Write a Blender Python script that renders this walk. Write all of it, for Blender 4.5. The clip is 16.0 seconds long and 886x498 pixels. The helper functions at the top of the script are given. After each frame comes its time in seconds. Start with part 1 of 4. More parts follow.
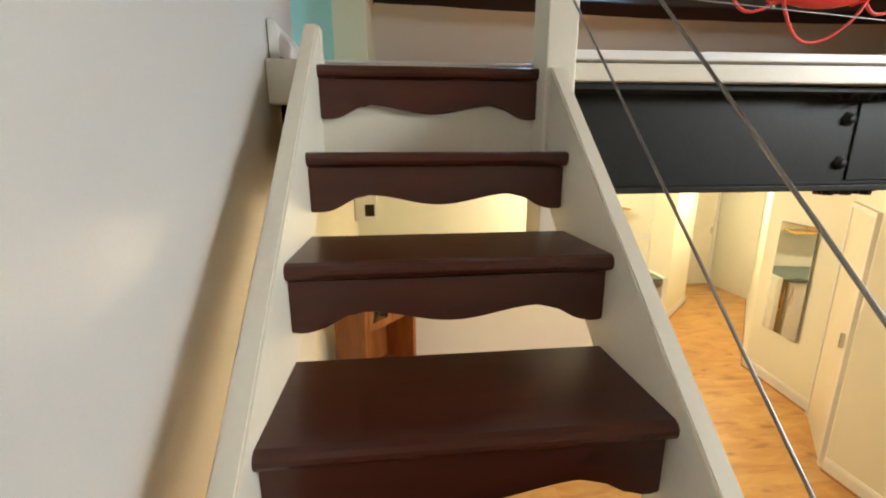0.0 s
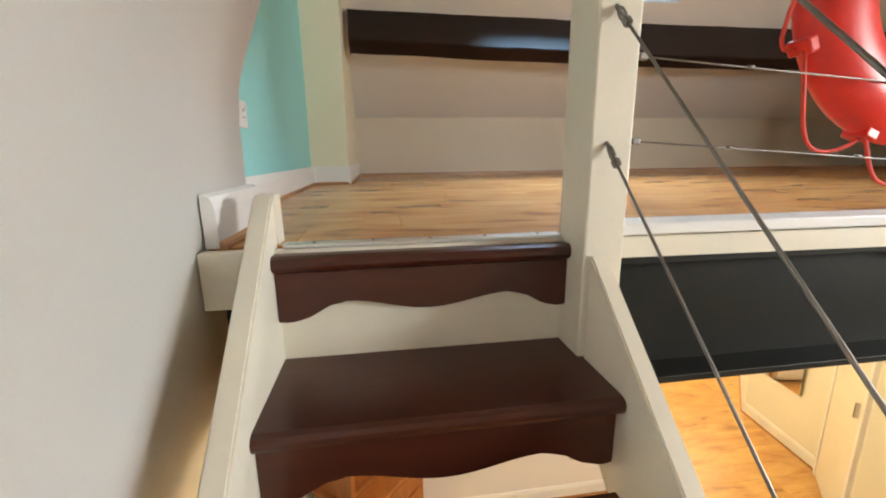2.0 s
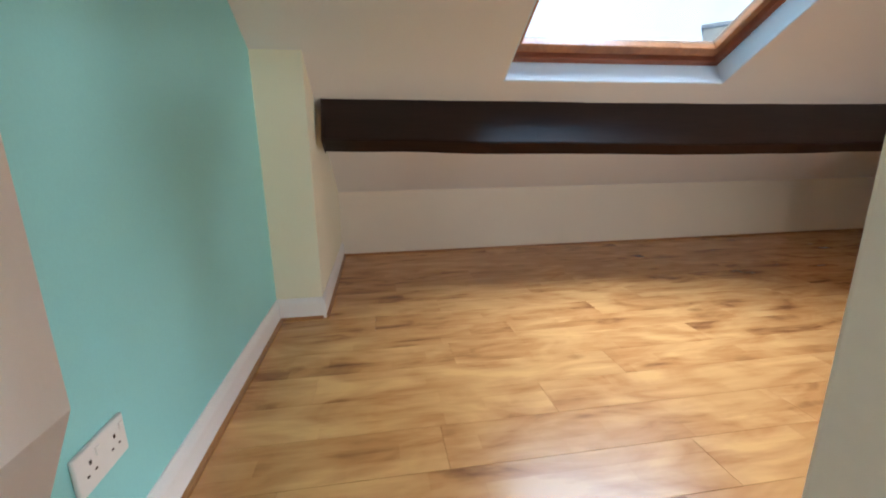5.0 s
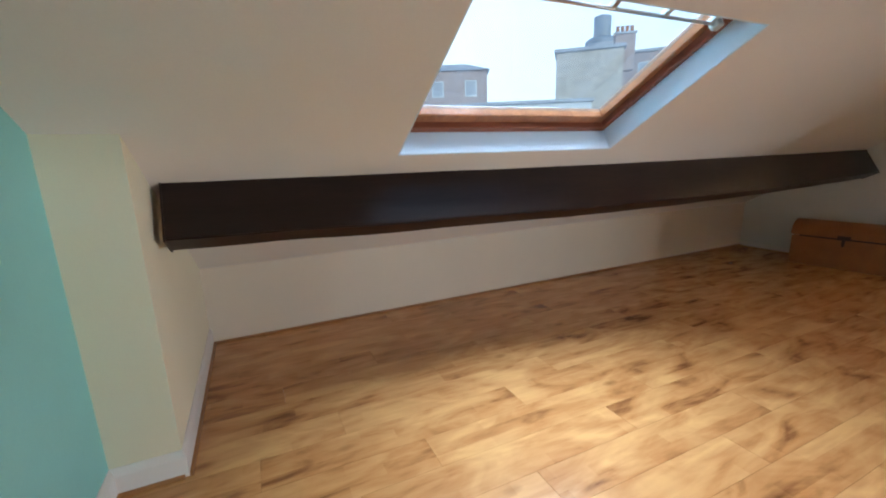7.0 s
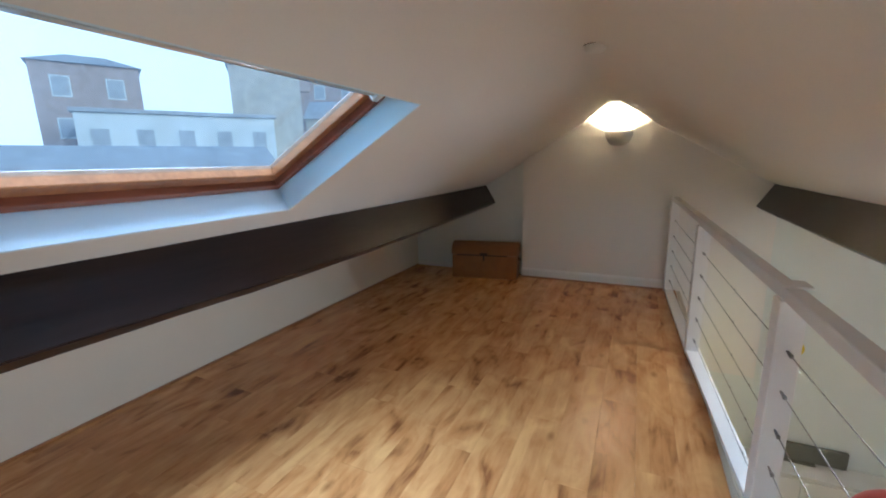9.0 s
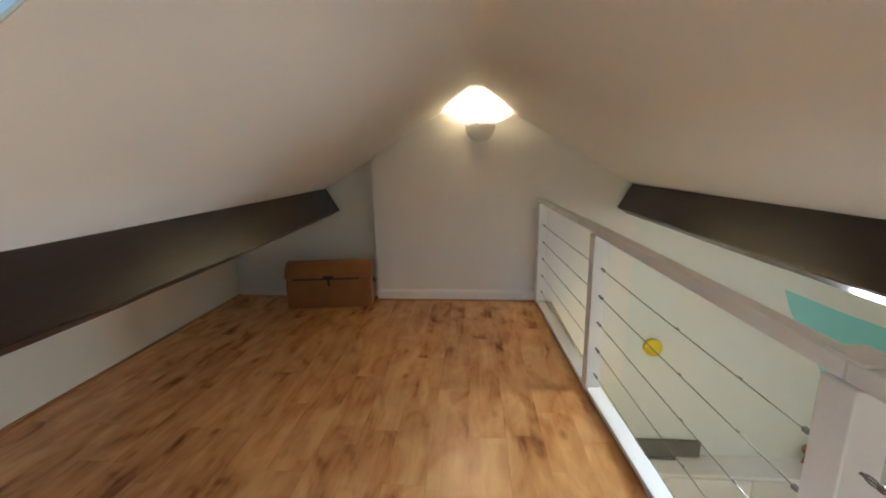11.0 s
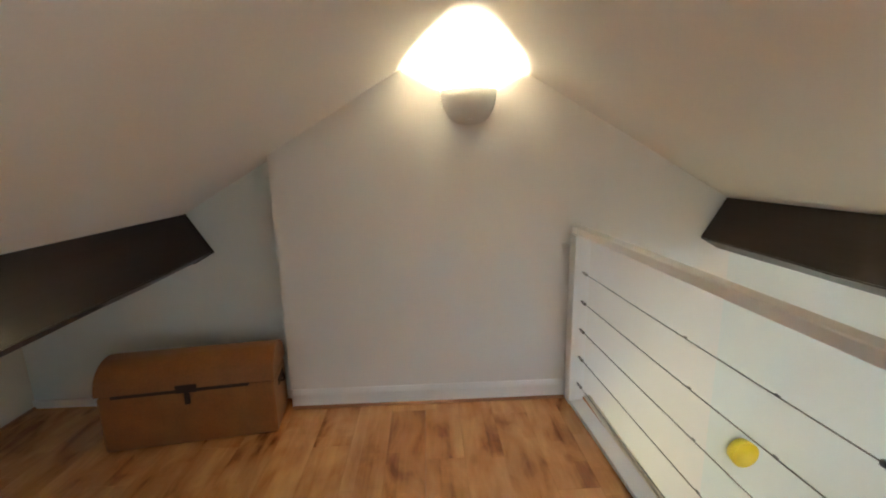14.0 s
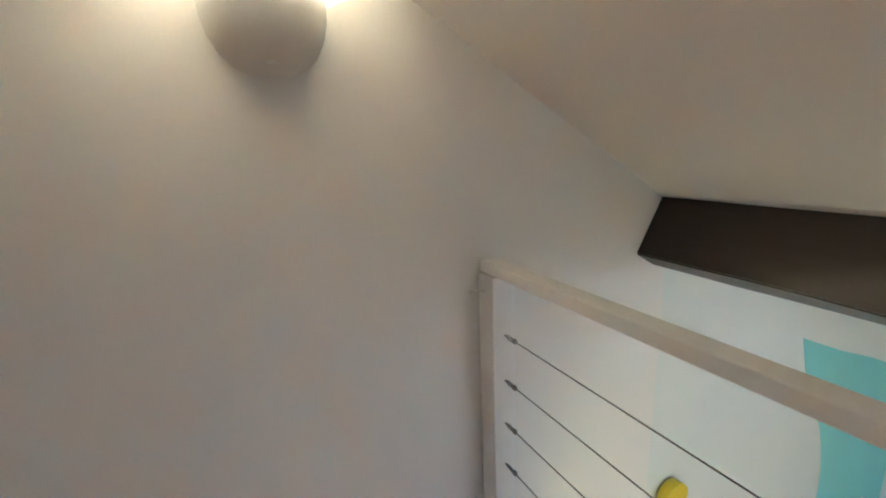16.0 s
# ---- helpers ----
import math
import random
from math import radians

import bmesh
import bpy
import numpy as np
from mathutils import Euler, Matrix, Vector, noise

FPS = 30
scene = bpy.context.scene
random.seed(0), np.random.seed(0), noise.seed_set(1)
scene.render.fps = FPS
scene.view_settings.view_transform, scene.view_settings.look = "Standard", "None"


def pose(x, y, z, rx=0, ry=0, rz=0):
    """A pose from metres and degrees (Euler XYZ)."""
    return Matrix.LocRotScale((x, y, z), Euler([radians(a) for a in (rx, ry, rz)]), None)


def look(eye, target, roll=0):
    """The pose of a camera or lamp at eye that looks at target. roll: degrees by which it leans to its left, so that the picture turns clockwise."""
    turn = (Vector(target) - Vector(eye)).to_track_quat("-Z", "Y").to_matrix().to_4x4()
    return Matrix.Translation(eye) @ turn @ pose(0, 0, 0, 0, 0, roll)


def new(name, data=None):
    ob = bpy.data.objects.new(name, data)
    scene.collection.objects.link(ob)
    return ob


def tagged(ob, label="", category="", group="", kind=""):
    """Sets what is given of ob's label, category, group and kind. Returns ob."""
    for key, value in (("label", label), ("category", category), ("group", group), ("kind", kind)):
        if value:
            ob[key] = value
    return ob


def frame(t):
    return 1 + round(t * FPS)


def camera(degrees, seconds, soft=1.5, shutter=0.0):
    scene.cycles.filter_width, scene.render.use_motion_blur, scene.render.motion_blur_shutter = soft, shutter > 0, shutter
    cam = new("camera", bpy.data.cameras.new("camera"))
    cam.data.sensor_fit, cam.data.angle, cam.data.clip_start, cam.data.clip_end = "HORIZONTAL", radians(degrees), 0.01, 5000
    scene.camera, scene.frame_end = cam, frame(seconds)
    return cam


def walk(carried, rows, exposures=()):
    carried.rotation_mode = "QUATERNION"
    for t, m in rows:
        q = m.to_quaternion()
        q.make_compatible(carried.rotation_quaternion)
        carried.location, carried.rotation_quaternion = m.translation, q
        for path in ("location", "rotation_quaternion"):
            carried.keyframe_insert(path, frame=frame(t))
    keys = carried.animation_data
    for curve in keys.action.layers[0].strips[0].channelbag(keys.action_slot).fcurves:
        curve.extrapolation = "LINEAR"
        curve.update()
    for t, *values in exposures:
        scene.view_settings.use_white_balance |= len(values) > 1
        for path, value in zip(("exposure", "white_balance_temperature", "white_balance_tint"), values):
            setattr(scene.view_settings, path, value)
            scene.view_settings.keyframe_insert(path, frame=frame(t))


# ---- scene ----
cam = camera(94.0, 16.0, soft=2.0)
PATH = [
    (0, (-5.667, -1.321, -0.244), (-5.462, 0.616, -0.7), -0.2),
    (0.5, (-5.646, -1.224, -0.112), (-5.433, 0.716, -0.548), -0.7),
    (1, (-5.692, -1.123, -0.043), (-5.43, 0.812, -0.475), -0.2),
    (1.5, (-5.715, -1.034, 0.112), (-5.426, 0.893, -0.339), -0.3),
    (2, (-5.662, -0.918, 0.176), (-5.373, 1.011, -0.265), -0.7),
    (2.5, (-5.648, -0.83, 0.324), (-5.34, 1.093, -0.133), -0.5),
    (3, (-5.671, -0.702, 0.413), (-5.348, 1.222, -0.031), -0.6),
    (3.5, (-5.68, -0.615, 0.562), (-5.36, 1.304, 0.098), -0.8),
    (4, (-5.609, -0.478, 0.639), (-5.326, 1.445, 0.167), -0.7),
    (6.5, (-5.513, 0.034, 1.202), (-4.932, 1.895, 0.755), -1.6),
    (7, (-5.484, 0.172, 1.226), (-4.676, 1.948, 0.787), -1.9),
    (7.5, (-5.455, 0.373, 1.337), (-4.361, 1.99, 0.903), -2.0),
    (8, (-5.391, 0.416, 1.442), (-4.001, 1.786, 1.009), -1.5),
    (8.5, (-5.287, 0.409, 1.455), (-3.671, 1.511, 1.037), -1.4),
    (9, (-5.113, 0.427, 1.467), (-3.341, 1.259, 1.055), -1.3),
    (9.5, (-4.912, 0.488, 1.452), (-3.043, 1.064, 1.031), -1.1),
    (12, (-3.464, 0.785, 1.389), (-1.507, 0.863, 0.98), -0.9),
    (12.5, (-3.148, 0.789, 1.38), (-1.194, 0.859, 0.96), -1.1),
    (13, (-2.855, 0.795, 1.408), (-0.902, 0.832, 0.981), -1.3),
    (13.5, (-2.542, 0.868, 1.412), (-0.586, 0.845, 0.999), -1.3),
    (14, (-2.259, 0.883, 1.403), (-0.302, 0.807, 0.997), -1.2),
    (14.5, (-1.933, 0.843, 1.392), (0.024, 0.698, 1.005), -1.4),
    (15, (-1.65, 0.856, 1.387), (0.283, 0.538, 0.988), -1.5),
    (15.5, (-1.378, 0.825, 1.390), (0.516, 0.320, 0.991), -2.2),
    (16, (-1.166, 0.737, 1.405), (0.602, -0.074, 0.944), -2.5),
]
EXPOSURES = [(0.0, 0.20, 7000, 13), (2.0, 0.50, 7300, 15), (3.0, 0.46, 7200, 16), (4.0, 0.32, 7000, 17), (6.5, 0.24, 6700, 20), (7.5, 0.26, 6150, 12), (9.0, 0.14, 5650, 12),
             (12.0, 0.82, 5950, 5), (13.0, 0.88, 5720, 5), (14.5, 0.95, 5500, 7), (16.0, 0.82, 5120, 6)]
walk(cam, [(t, look(eye, to, roll)) for t, eye, to, roll in PATH], EXPOSURES)

# ---- world and light ----
world = bpy.data.worlds.new("sky")
scene.world = world
world.use_nodes = True
_n = world.node_tree
_sky = _n.nodes.new("ShaderNodeTexSky")
_sky.sky_type = "NISHITA"
_sky.sun_disc = False
_sky.sun_elevation, _sky.sun_rotation = radians(27), radians(180)
_sky.air_density, _sky.dust_density = 1.4, 4.0
_n.links.new(_sky.outputs[0], _n.nodes["Background"].inputs[0])
_n.nodes["Background"].inputs[1].default_value = 0.15


def lamp(name, kind, m, energy, colour, **size):
    d = bpy.data.lights.new(name, kind)
    d.energy, d.color = energy, colour
    for key, value in size.items():
        if key == "angle":
            d.angle = value
        elif key == "radius":
            d.shadow_soft_size = value
        elif key == "wide":
            d.shape, d.size = "RECTANGLE", value
        elif key == "high":
            d.size_y = value
    ob = new(name, d)
    ob.matrix_world = m
    return ob


lamp("sun", "SUN", look((0, -9, 4.6), (0, 0, 0)), 0.8, (1.0, 0.97, 0.94), angle=radians(20))
RIDGE_Y, RIDGE_Z, TAN = 0.69, 2.058, 0.585
PITCH = math.atan(TAN)
WARM = (1.0, 0.77, 0.44)
lamp("daylight_north", "AREA", look((-3.75, 2.7, 4.2), (-4.11, 1.65, 1.5)), 800, (0.66, 0.84, 1.0), wide=3.6, high=3.2)
# added fill just below the unseen south window, aimed at the stair wall
lamp("stair_wall_fill", "AREA", look((-1.9, -1.9, 0.58), (-5.9, -1.2, 0.35)), 108, (0.82, 0.93, 1.0), wide=1.3, high=0.5)
lamp("wall_lamp_bulb", "POINT", pose(-0.070, 0.645, 1.698), 54, WARM, radius=0.018)
lamp("kitchen_bulb", "POINT", pose(-3.6, 2.9, -0.50), 60, (1.0, 0.90, 0.66), radius=0.06)
lamp("hall_bulb", "POINT", pose(-1.25, 3.95, -0.55), 36, (1.0, 0.89, 0.64), radius=0.06)
lamp("under_loft_bulb", "POINT", pose(-1.2, -0.05, -0.55), 11, (1.0, 0.84, 0.40), radius=0.06)
# warm fill added under the loft behind the steps, no fitting there
lamp("stair_fill", "POINT", pose(-4.4, 0.9, -0.50), 20, (1.0, 0.8, 0.45), radius=0.06)


# ---- materials ----
def mat(name, colour, rough=0.6, metal=0.0, vary=0.06, scale=6.0, bump=0.05, fine=60.0, stretch=(1, 1, 1), spec=0.5):
    m = bpy.data.materials.new(name)
    m.use_nodes = True
    n, k = m.node_tree.nodes, m.node_tree.links
    b = n["Principled BSDF"]
    b.inputs["Roughness"].default_value, b.inputs["Metallic"].default_value = rough, metal
    b.inputs["Specular IOR Level"].default_value = spec
    tc, mp = n.new("ShaderNodeTexCoord"), n.new("ShaderNodeMapping")
    mp.inputs["Scale"].default_value = stretch
    k.new(tc.outputs["Object"], mp.inputs[0])
    big, small = n.new("ShaderNodeTexNoise"), n.new("ShaderNodeTexNoise")
    big.inputs["Scale"].default_value, small.inputs["Scale"].default_value = scale, fine
    big.inputs["Detail"].default_value, small.inputs["Detail"].default_value = 5, 4
    k.new(mp.outputs[0], big.inputs[0])
    k.new(mp.outputs[0], small.inputs[0])
    ramp = n.new("ShaderNodeValToRGB")
    lo, hi = ramp.color_ramp.elements
    lo.position, hi.position = 0.3, 0.7
    lo.color = (*[c * (1 - vary) for c in colour], 1)
    hi.color = (*[min(1, c * (1 + vary)) for c in colour], 1)
    add = n.new("ShaderNodeMath")
    add.operation = "MULTIPLY_ADD"
    add.inputs[1].default_value = 0.35
    sub = n.new("ShaderNodeMath")
    sub.operation = "MULTIPLY"
    sub.inputs[1].default_value = 0.65
    k.new(big.outputs[0], sub.inputs[0])
    k.new(small.outputs[0], add.inputs[0])
    k.new(sub.outputs[0], add.inputs[2])
    k.new(add.outputs[0], ramp.inputs[0])
    k.new(ramp.outputs[0], b.inputs["Base Color"])
    bm_ = n.new("ShaderNodeBump")
    bm_.inputs["Strength"].default_value = bump
    bm_.inputs["Distance"].default_value = 0.01
    k.new(add.outputs[0], bm_.inputs["Height"])
    k.new(bm_.outputs[0], b.inputs["Normal"])
    return m


def plank_mat(name, tones, along, rough, knots=True):
    """Laminate: long grain, three-strip tone changes, dark knots; the tone shifts from board to board."""
    m = bpy.data.materials.new(name)
    m.use_nodes = True
    n, k = m.node_tree.nodes, m.node_tree.links
    b = n["Principled BSDF"]
    tc, info = n.new("ShaderNodeTexCoord"), n.new("ShaderNodeObjectInfo")
    geo = n.new("ShaderNodeNewGeometry")
    rnd = n.new("ShaderNodeMath")
    rnd.operation = "ADD"
    k.new(info.outputs["Random"], rnd.inputs[0])
    k.new(geo.outputs["Random Per Island"], rnd.inputs[1])
    shift = n.new("ShaderNodeVectorMath")
    shift.operation = "MULTIPLY_ADD"
    comb = n.new("ShaderNodeCombineXYZ")
    for i in range(3):
        k.new(rnd.outputs[0], comb.inputs[i])
    shift.inputs[1].default_value = (37, 23, 11)
    k.new(comb.outputs[0], shift.inputs[0])
    k.new(tc.outputs["Object"], shift.inputs[2])

    def tex(scale, detail, stretch, distort=0.0):
        mp = n.new("ShaderNodeMapping")
        mp.inputs["Scale"].default_value = stretch
        k.new(shift.outputs[0], mp.inputs[0])
        t = n.new("ShaderNodeTexNoise")
        t.inputs["Scale"].default_value, t.inputs["Detail"].default_value = scale, detail
        t.inputs["Distortion"].default_value = distort
        k.new(mp.outputs[0], t.inputs[0])
        return t

    s = (0.16, 1, 1) if along == "x" else (1, 0.16, 1)
    s2 = (0.42, 1, 1) if along == "x" else (1, 0.42, 1)
    grain, cloud = tex(34, 5, s, 0.3), tex(6.0, 4, s2, 0.9)
    # printed strips, three to a board, each with its own tone
    off = n.new("ShaderNodeVectorMath")
    off.operation = "MULTIPLY_ADD"
    off.inputs[1].default_value = (7.3, 0, 0)
    k.new(comb.outputs[0], off.inputs[0])
    k.new(tc.outputs["Object"], off.inputs[2])
    strip_tex = n.new("ShaderNodeTexBrick")
    strip_tex.offset, strip_tex.offset_frequency = 0.37, 2
    strip_tex.inputs["Color1"].default_value, strip_tex.inputs["Color2"].default_value = (0, 0, 0, 1), (1, 1, 1, 1)
    strip_tex.inputs["Scale"].default_value = 1.0
    strip_tex.inputs["Mortar Size"].default_value = 0.0
    strip_tex.inputs["Brick Width"].default_value, strip_tex.inputs["Row Height"].default_value = 0.41, 0.064
    k.new(off.outputs[0], strip_tex.inputs["Vector"])
    mixv = n.new("ShaderNodeMath")
    mixv.operation = "MULTIPLY_ADD"
    mixv.inputs[1].default_value = 0.22
    half = n.new("ShaderNodeMath")
    half.operation = "MULTIPLY"
    half.inputs[1].default_value = 0.76
    k.new(cloud.outputs[0], half.inputs[0])
    k.new(grain.outputs[0], mixv.inputs[0])
    k.new(half.outputs[0], mixv.inputs[2])
    tone = n.new("ShaderNodeMath")
    tone.operation = "MULTIPLY_ADD"
    tone.inputs[1].default_value = 0.07
    k.new(rnd.outputs[0], tone.inputs[0])
    k.new(mixv.outputs[0], tone.inputs[2])
    strip_tone = n.new("ShaderNodeMath")
    strip_tone.operation = "MULTIPLY_ADD"
    strip_tone.inputs[1].default_value = 0.085
    k.new(strip_tex.outputs["Color"], strip_tone.inputs[0])
    k.new(tone.outputs[0], strip_tone.inputs[2])
    ramp = n.new("ShaderNodeValToRGB")
    e = ramp.color_ramp.elements
    e[0].position, e[0].color = 0.38, (*tones[0], 1)
    e[1].position, e[1].color = 0.74, (*tones[2], 1)
    mid = e.new(0.52)
    mid.color = (*tones[1], 1)
    k.new(strip_tone.outputs[0], ramp.inputs[0])
    last = ramp.outputs[0]
    if knots:
        mp = n.new("ShaderNodeMapping")
        mp.inputs["Scale"].default_value = (0.5, 1, 1) if along == "x" else (1, 0.5, 1)
        k.new(shift.outputs[0], mp.inputs[0])
        v = n.new("ShaderNodeTexVoronoi")
        v.inputs["Scale"].default_value = 4.6
        k.new(mp.outputs[0], v.inputs[0])
        kr = n.new("ShaderNodeValToRGB")
        kr.color_ramp.elements[0].position, kr.color_ramp.elements[0].color = 0.02, (0.40, 0.30, 0.24, 1)
        kr.color_ramp.elements[1].position, kr.color_ramp.elements[1].color = 0.13, (1, 1, 1, 1)
        k.new(v.outputs["Distance"], kr.inputs[0])
        mul = n.new("ShaderNodeMix")
        mul.data_type, mul.blend_type = "RGBA", "MULTIPLY"
        mul.inputs[0].default_value = 0.75
        k.new(last, mul.inputs[6])
        k.new(kr.outputs[0], mul.inputs[7])
        last = mul.outputs[2]
    k.new(last, b.inputs["Base Color"])
    b.inputs["Roughness"].default_value = rough
    bp = n.new("ShaderNodeBump")
    bp.inputs["Strength"].default_value, bp.inputs["Distance"].default_value = 0.06, 0.004
    k.new(grain.outputs[0], bp.inputs["Height"])
    k.new(bp.outputs[0], b.inputs["Normal"])
    return m


def glow_mat(name, colour, strength):
    m = bpy.data.materials.new(name)
    m.use_nodes = True
    b = m.node_tree.nodes["Principled BSDF"]
    b.inputs["Emission Color"].default_value = (*colour, 1)
    b.inputs["Emission Strength"].default_value = strength
    return m


def glass_mat(name, tint=(0.87, 0.945, 1.0), dust_haze=0.0):
    m = bpy.data.materials.new(name)
    m.use_nodes = True
    n, k = m.node_tree.nodes, m.node_tree.links
    n.remove(n["Principled BSDF"])
    tr, gl, mx = n.new("ShaderNodeBsdfTransparent"), n.new("ShaderNodeBsdfGlossy"), n.new("ShaderNodeMixShader")
    # thin uneven film of dust and rain marks, with the view's haze, scattering the daylight
    du, md, nz = n.new("ShaderNodeBsdfTranslucent"), n.new("ShaderNodeMixShader"), n.new("ShaderNodeTexNoise")
    tc, mp, ra = n.new("ShaderNodeTexCoord"), n.new("ShaderNodeMapping"), n.new("ShaderNodeMapRange")
    mp.inputs["Scale"].default_value = (9, 2.5, 2.5)
    nz.inputs["Scale"].default_value, nz.inputs["Detail"].default_value = 1.0, 6
    ra.inputs[1].default_value, ra.inputs[2].default_value = 0.35, 0.75
    ra.inputs[3].default_value, ra.inputs[4].default_value = dust_haze * 0.4, dust_haze
    du.inputs[0].default_value = (0.80, 0.90, 1.0, 1)
    k.new(tc.outputs["Object"], mp.inputs[0])
    k.new(mp.outputs[0], nz.inputs[0])
    k.new(nz.outputs[0], ra.inputs[0])
    k.new(ra.outputs[0], md.inputs[0])
    tr.inputs[0].default_value = (*tint, 1)
    gl.inputs["Roughness"].default_value = 0.03
    mx.inputs[0].default_value = 0.04
    k.new(tr.outputs[0], md.inputs[1])
    k.new(du.outputs[0], md.inputs[2])
    k.new(md.outputs[0], mx.inputs[1])
    k.new(gl.outputs[0], mx.inputs[2])
    k.new(mx.outputs[0], n["Material Output"].inputs[0])
    return m


M_WALL = mat("white_wall_paint", (0.81, 0.785, 0.745), 0.75, vary=0.025, scale=1.6, bump=0.05, fine=160)
M_CEIL = mat("ceiling_paint", (0.79, 0.765, 0.735), 0.8, vary=0.03, scale=1.3, bump=0.06, fine=120)
M_CREAM = mat("cream_wall_paint", (0.82, 0.79, 0.62), 0.75, vary=0.03, scale=1.6, bump=0.05, fine=150)
M_PALE = mat("pale_lower_wall_paint", (0.83, 0.815, 0.70), 0.7, vary=0.03, scale=1.6, bump=0.05, fine=150)
# reveal boards take a pale blue instead of the wall white
M_REVEAL = mat("pale_blue_reveal", (0.70, 0.85, 0.95), 0.6, vary=0.03, scale=3, bump=0.05, fine=120)
# wall paint with the orange floor's bounce light put into its colour
M_KNEE = mat("knee_paint_floor_bounce", (0.74, 0.67, 0.56), 0.75, vary=0.04, scale=1.6, bump=0.05, fine=150)
# white wall, the greenish cast of its mixed light painted into the colour
M_VOID = mat("white_wall_green_cast", (0.75, 0.785, 0.755), 0.75, vary=0.03, scale=1.6, bump=0.05, fine=150)
M_TEAL = mat("teal_wall_paint", (0.29, 0.69, 0.69), 0.7, vary=0.04, scale=2.0, bump=0.05, fine=140)
M_WHITE = mat("white_gloss_paint", (0.83, 0.82, 0.80), 0.35, vary=0.03, scale=5, bump=0.05, fine=90)
M_IVORY = mat("ivory_satin_paint", (0.80, 0.75, 0.63), 0.4, vary=0.04, scale=5, bump=0.05, fine=90)
M_BEAM = mat("black_stained_oak", (0.017, 0.0085, 0.0065), 0.34, vary=0.5, scale=7, bump=0.22, fine=50, stretch=(0.12, 1, 1), spec=0.3)
M_TREAD = mat("dark_mahogany_varnish", (0.058, 0.0118, 0.0052), 0.31, vary=0.35, scale=8, bump=0.10, fine=40, stretch=(0.12, 1, 1))
M_STEEL = mat("grey_painted_steel", (0.019, 0.0185, 0.016), 0.48, vary=0.25, scale=3, bump=0.12, fine=60, spec=0.18)
M_BOLT = mat("black_bolt_steel", (0.02, 0.02, 0.02), 0.5, metal=0.6, vary=0.2)
M_WIRE = mat("galvanised_wire", (0.27, 0.255, 0.24), 0.4, metal=0.85, vary=0.2, fine=300)
M_PINE = mat("orange_pine", (0.31, 0.105, 0.028), 0.4, vary=0.35, scale=9, bump=0.12, fine=40, stretch=(1, 1, 0.15))
M_SASH = mat("varnished_red_pine", (0.27, 0.085, 0.045), 0.22, vary=0.3, scale=9, bump=0.1, fine=50, stretch=(0.15, 1, 1))
M_SASHL = mat("varnished_light_pine", (0.40, 0.17, 0.075), 0.20, vary=0.3, scale=9, bump=0.1, fine=50, stretch=(1, 0.2, 1))
M_CHEST = mat("worn_brown_leatherette", (0.27, 0.105, 0.028), 0.42, vary=0.22, scale=7, bump=0.2, fine=80)
M_DARK = mat("dark_gap", (0.03, 0.012, 0.006), 0.7, vary=0.2)
M_RED = mat("red_plastic", (0.78, 0.035, 0.025), 0.32, vary=0.1, scale=6, bump=0.06, fine=70)
M_REDROPE = mat("red_cord", (0.72, 0.06, 0.04), 0.6, vary=0.2, fine=200, bump=0.3)
M_YELLOW = mat("yellow_plastic", (0.80, 0.62, 0.03), 0.35, vary=0.06)
M_PLASTER = mat("unglazed_plaster", (0.74, 0.72, 0.68), 0.8, vary=0.05, fine=120, bump=0.1)
M_PLASTIC = mat("white_plastic", (0.80, 0.79, 0.76), 0.4, vary=0.03)
M_TRIM = mat("oak_beading", (0.36, 0.16, 0.055), 0.4, vary=0.3, scale=8, fine=60, stretch=(0.2, 0.2, 1))
M_ALU = mat("aluminium_edge_trim", (0.72, 0.71, 0.69), 0.3, metal=0.85, vary=0.08, fine=200)
M_GREEN = mat("grey_green_worktop", (0.11, 0.15, 0.14), 0.35, vary=0.2, fine=150)
M_BEECH = mat("beech_door", (0.62, 0.40, 0.16), 0.45, vary=0.15, scale=8, stretch=(1, 1, 0.15))
M_CHROME = mat("brushed_chrome", (0.62, 0.62, 0.60), 0.22, metal=1.0, vary=0.05, fine=200)
M_GREY = mat("grey_screen", (0.16, 0.155, 0.13), 0.5, vary=0.1)
M_CLOTH = mat("cream_bedspread", (0.80, 0.70, 0.52), 0.9, vary=0.06, scale=12, bump=0.4, fine=120)
# next four are paled so the haze over the roofs is in their colour
M_BRICKS = mat("hazed_brick", (0.36, 0.29, 0.28), 0.9, vary=0.2, scale=2, fine=14)
M_STOCK = mat("yellow_stock_brick", (0.47, 0.44, 0.39), 0.9, vary=0.2, scale=2, fine=14)
M_SLATE = mat("slate_roof", (0.34, 0.38, 0.43), 0.7, vary=0.2, scale=2, fine=10)
M_RENDER = mat("pale_render", (0.60, 0.64, 0.66), 0.9, vary=0.12, scale=1, fine=8)
M_BEIGE = mat("tower_cladding", (0.20, 0.25, 0.30), 0.5, vary=0.1, scale=1, fine=5)
M_GLASS = glass_mat("window_glass")
# the blue cast and haze of the view are put into this pane
M_SKYGLASS = glass_mat("hazed_rain_glass", (0.70, 0.85, 0.97), 0.016)
M_MIRROR = mat("mirror_silver", (0.88, 0.88, 0.86), 0.02, metal=1.0, vary=0.0, bump=0.0)
M_CLOUD = glow_mat("overcast_cloud", (0.62, 0.82, 1.0), 0.62)
M_BULB = glow_mat("lit_bulb", (1.0, 0.80, 0.45), 60)
M_PLANK = plank_mat("oak_laminate", ((0.19, 0.068, 0.020), (0.52, 0.232, 0.078), (0.72, 0.39, 0.150)), "x", 0.27)
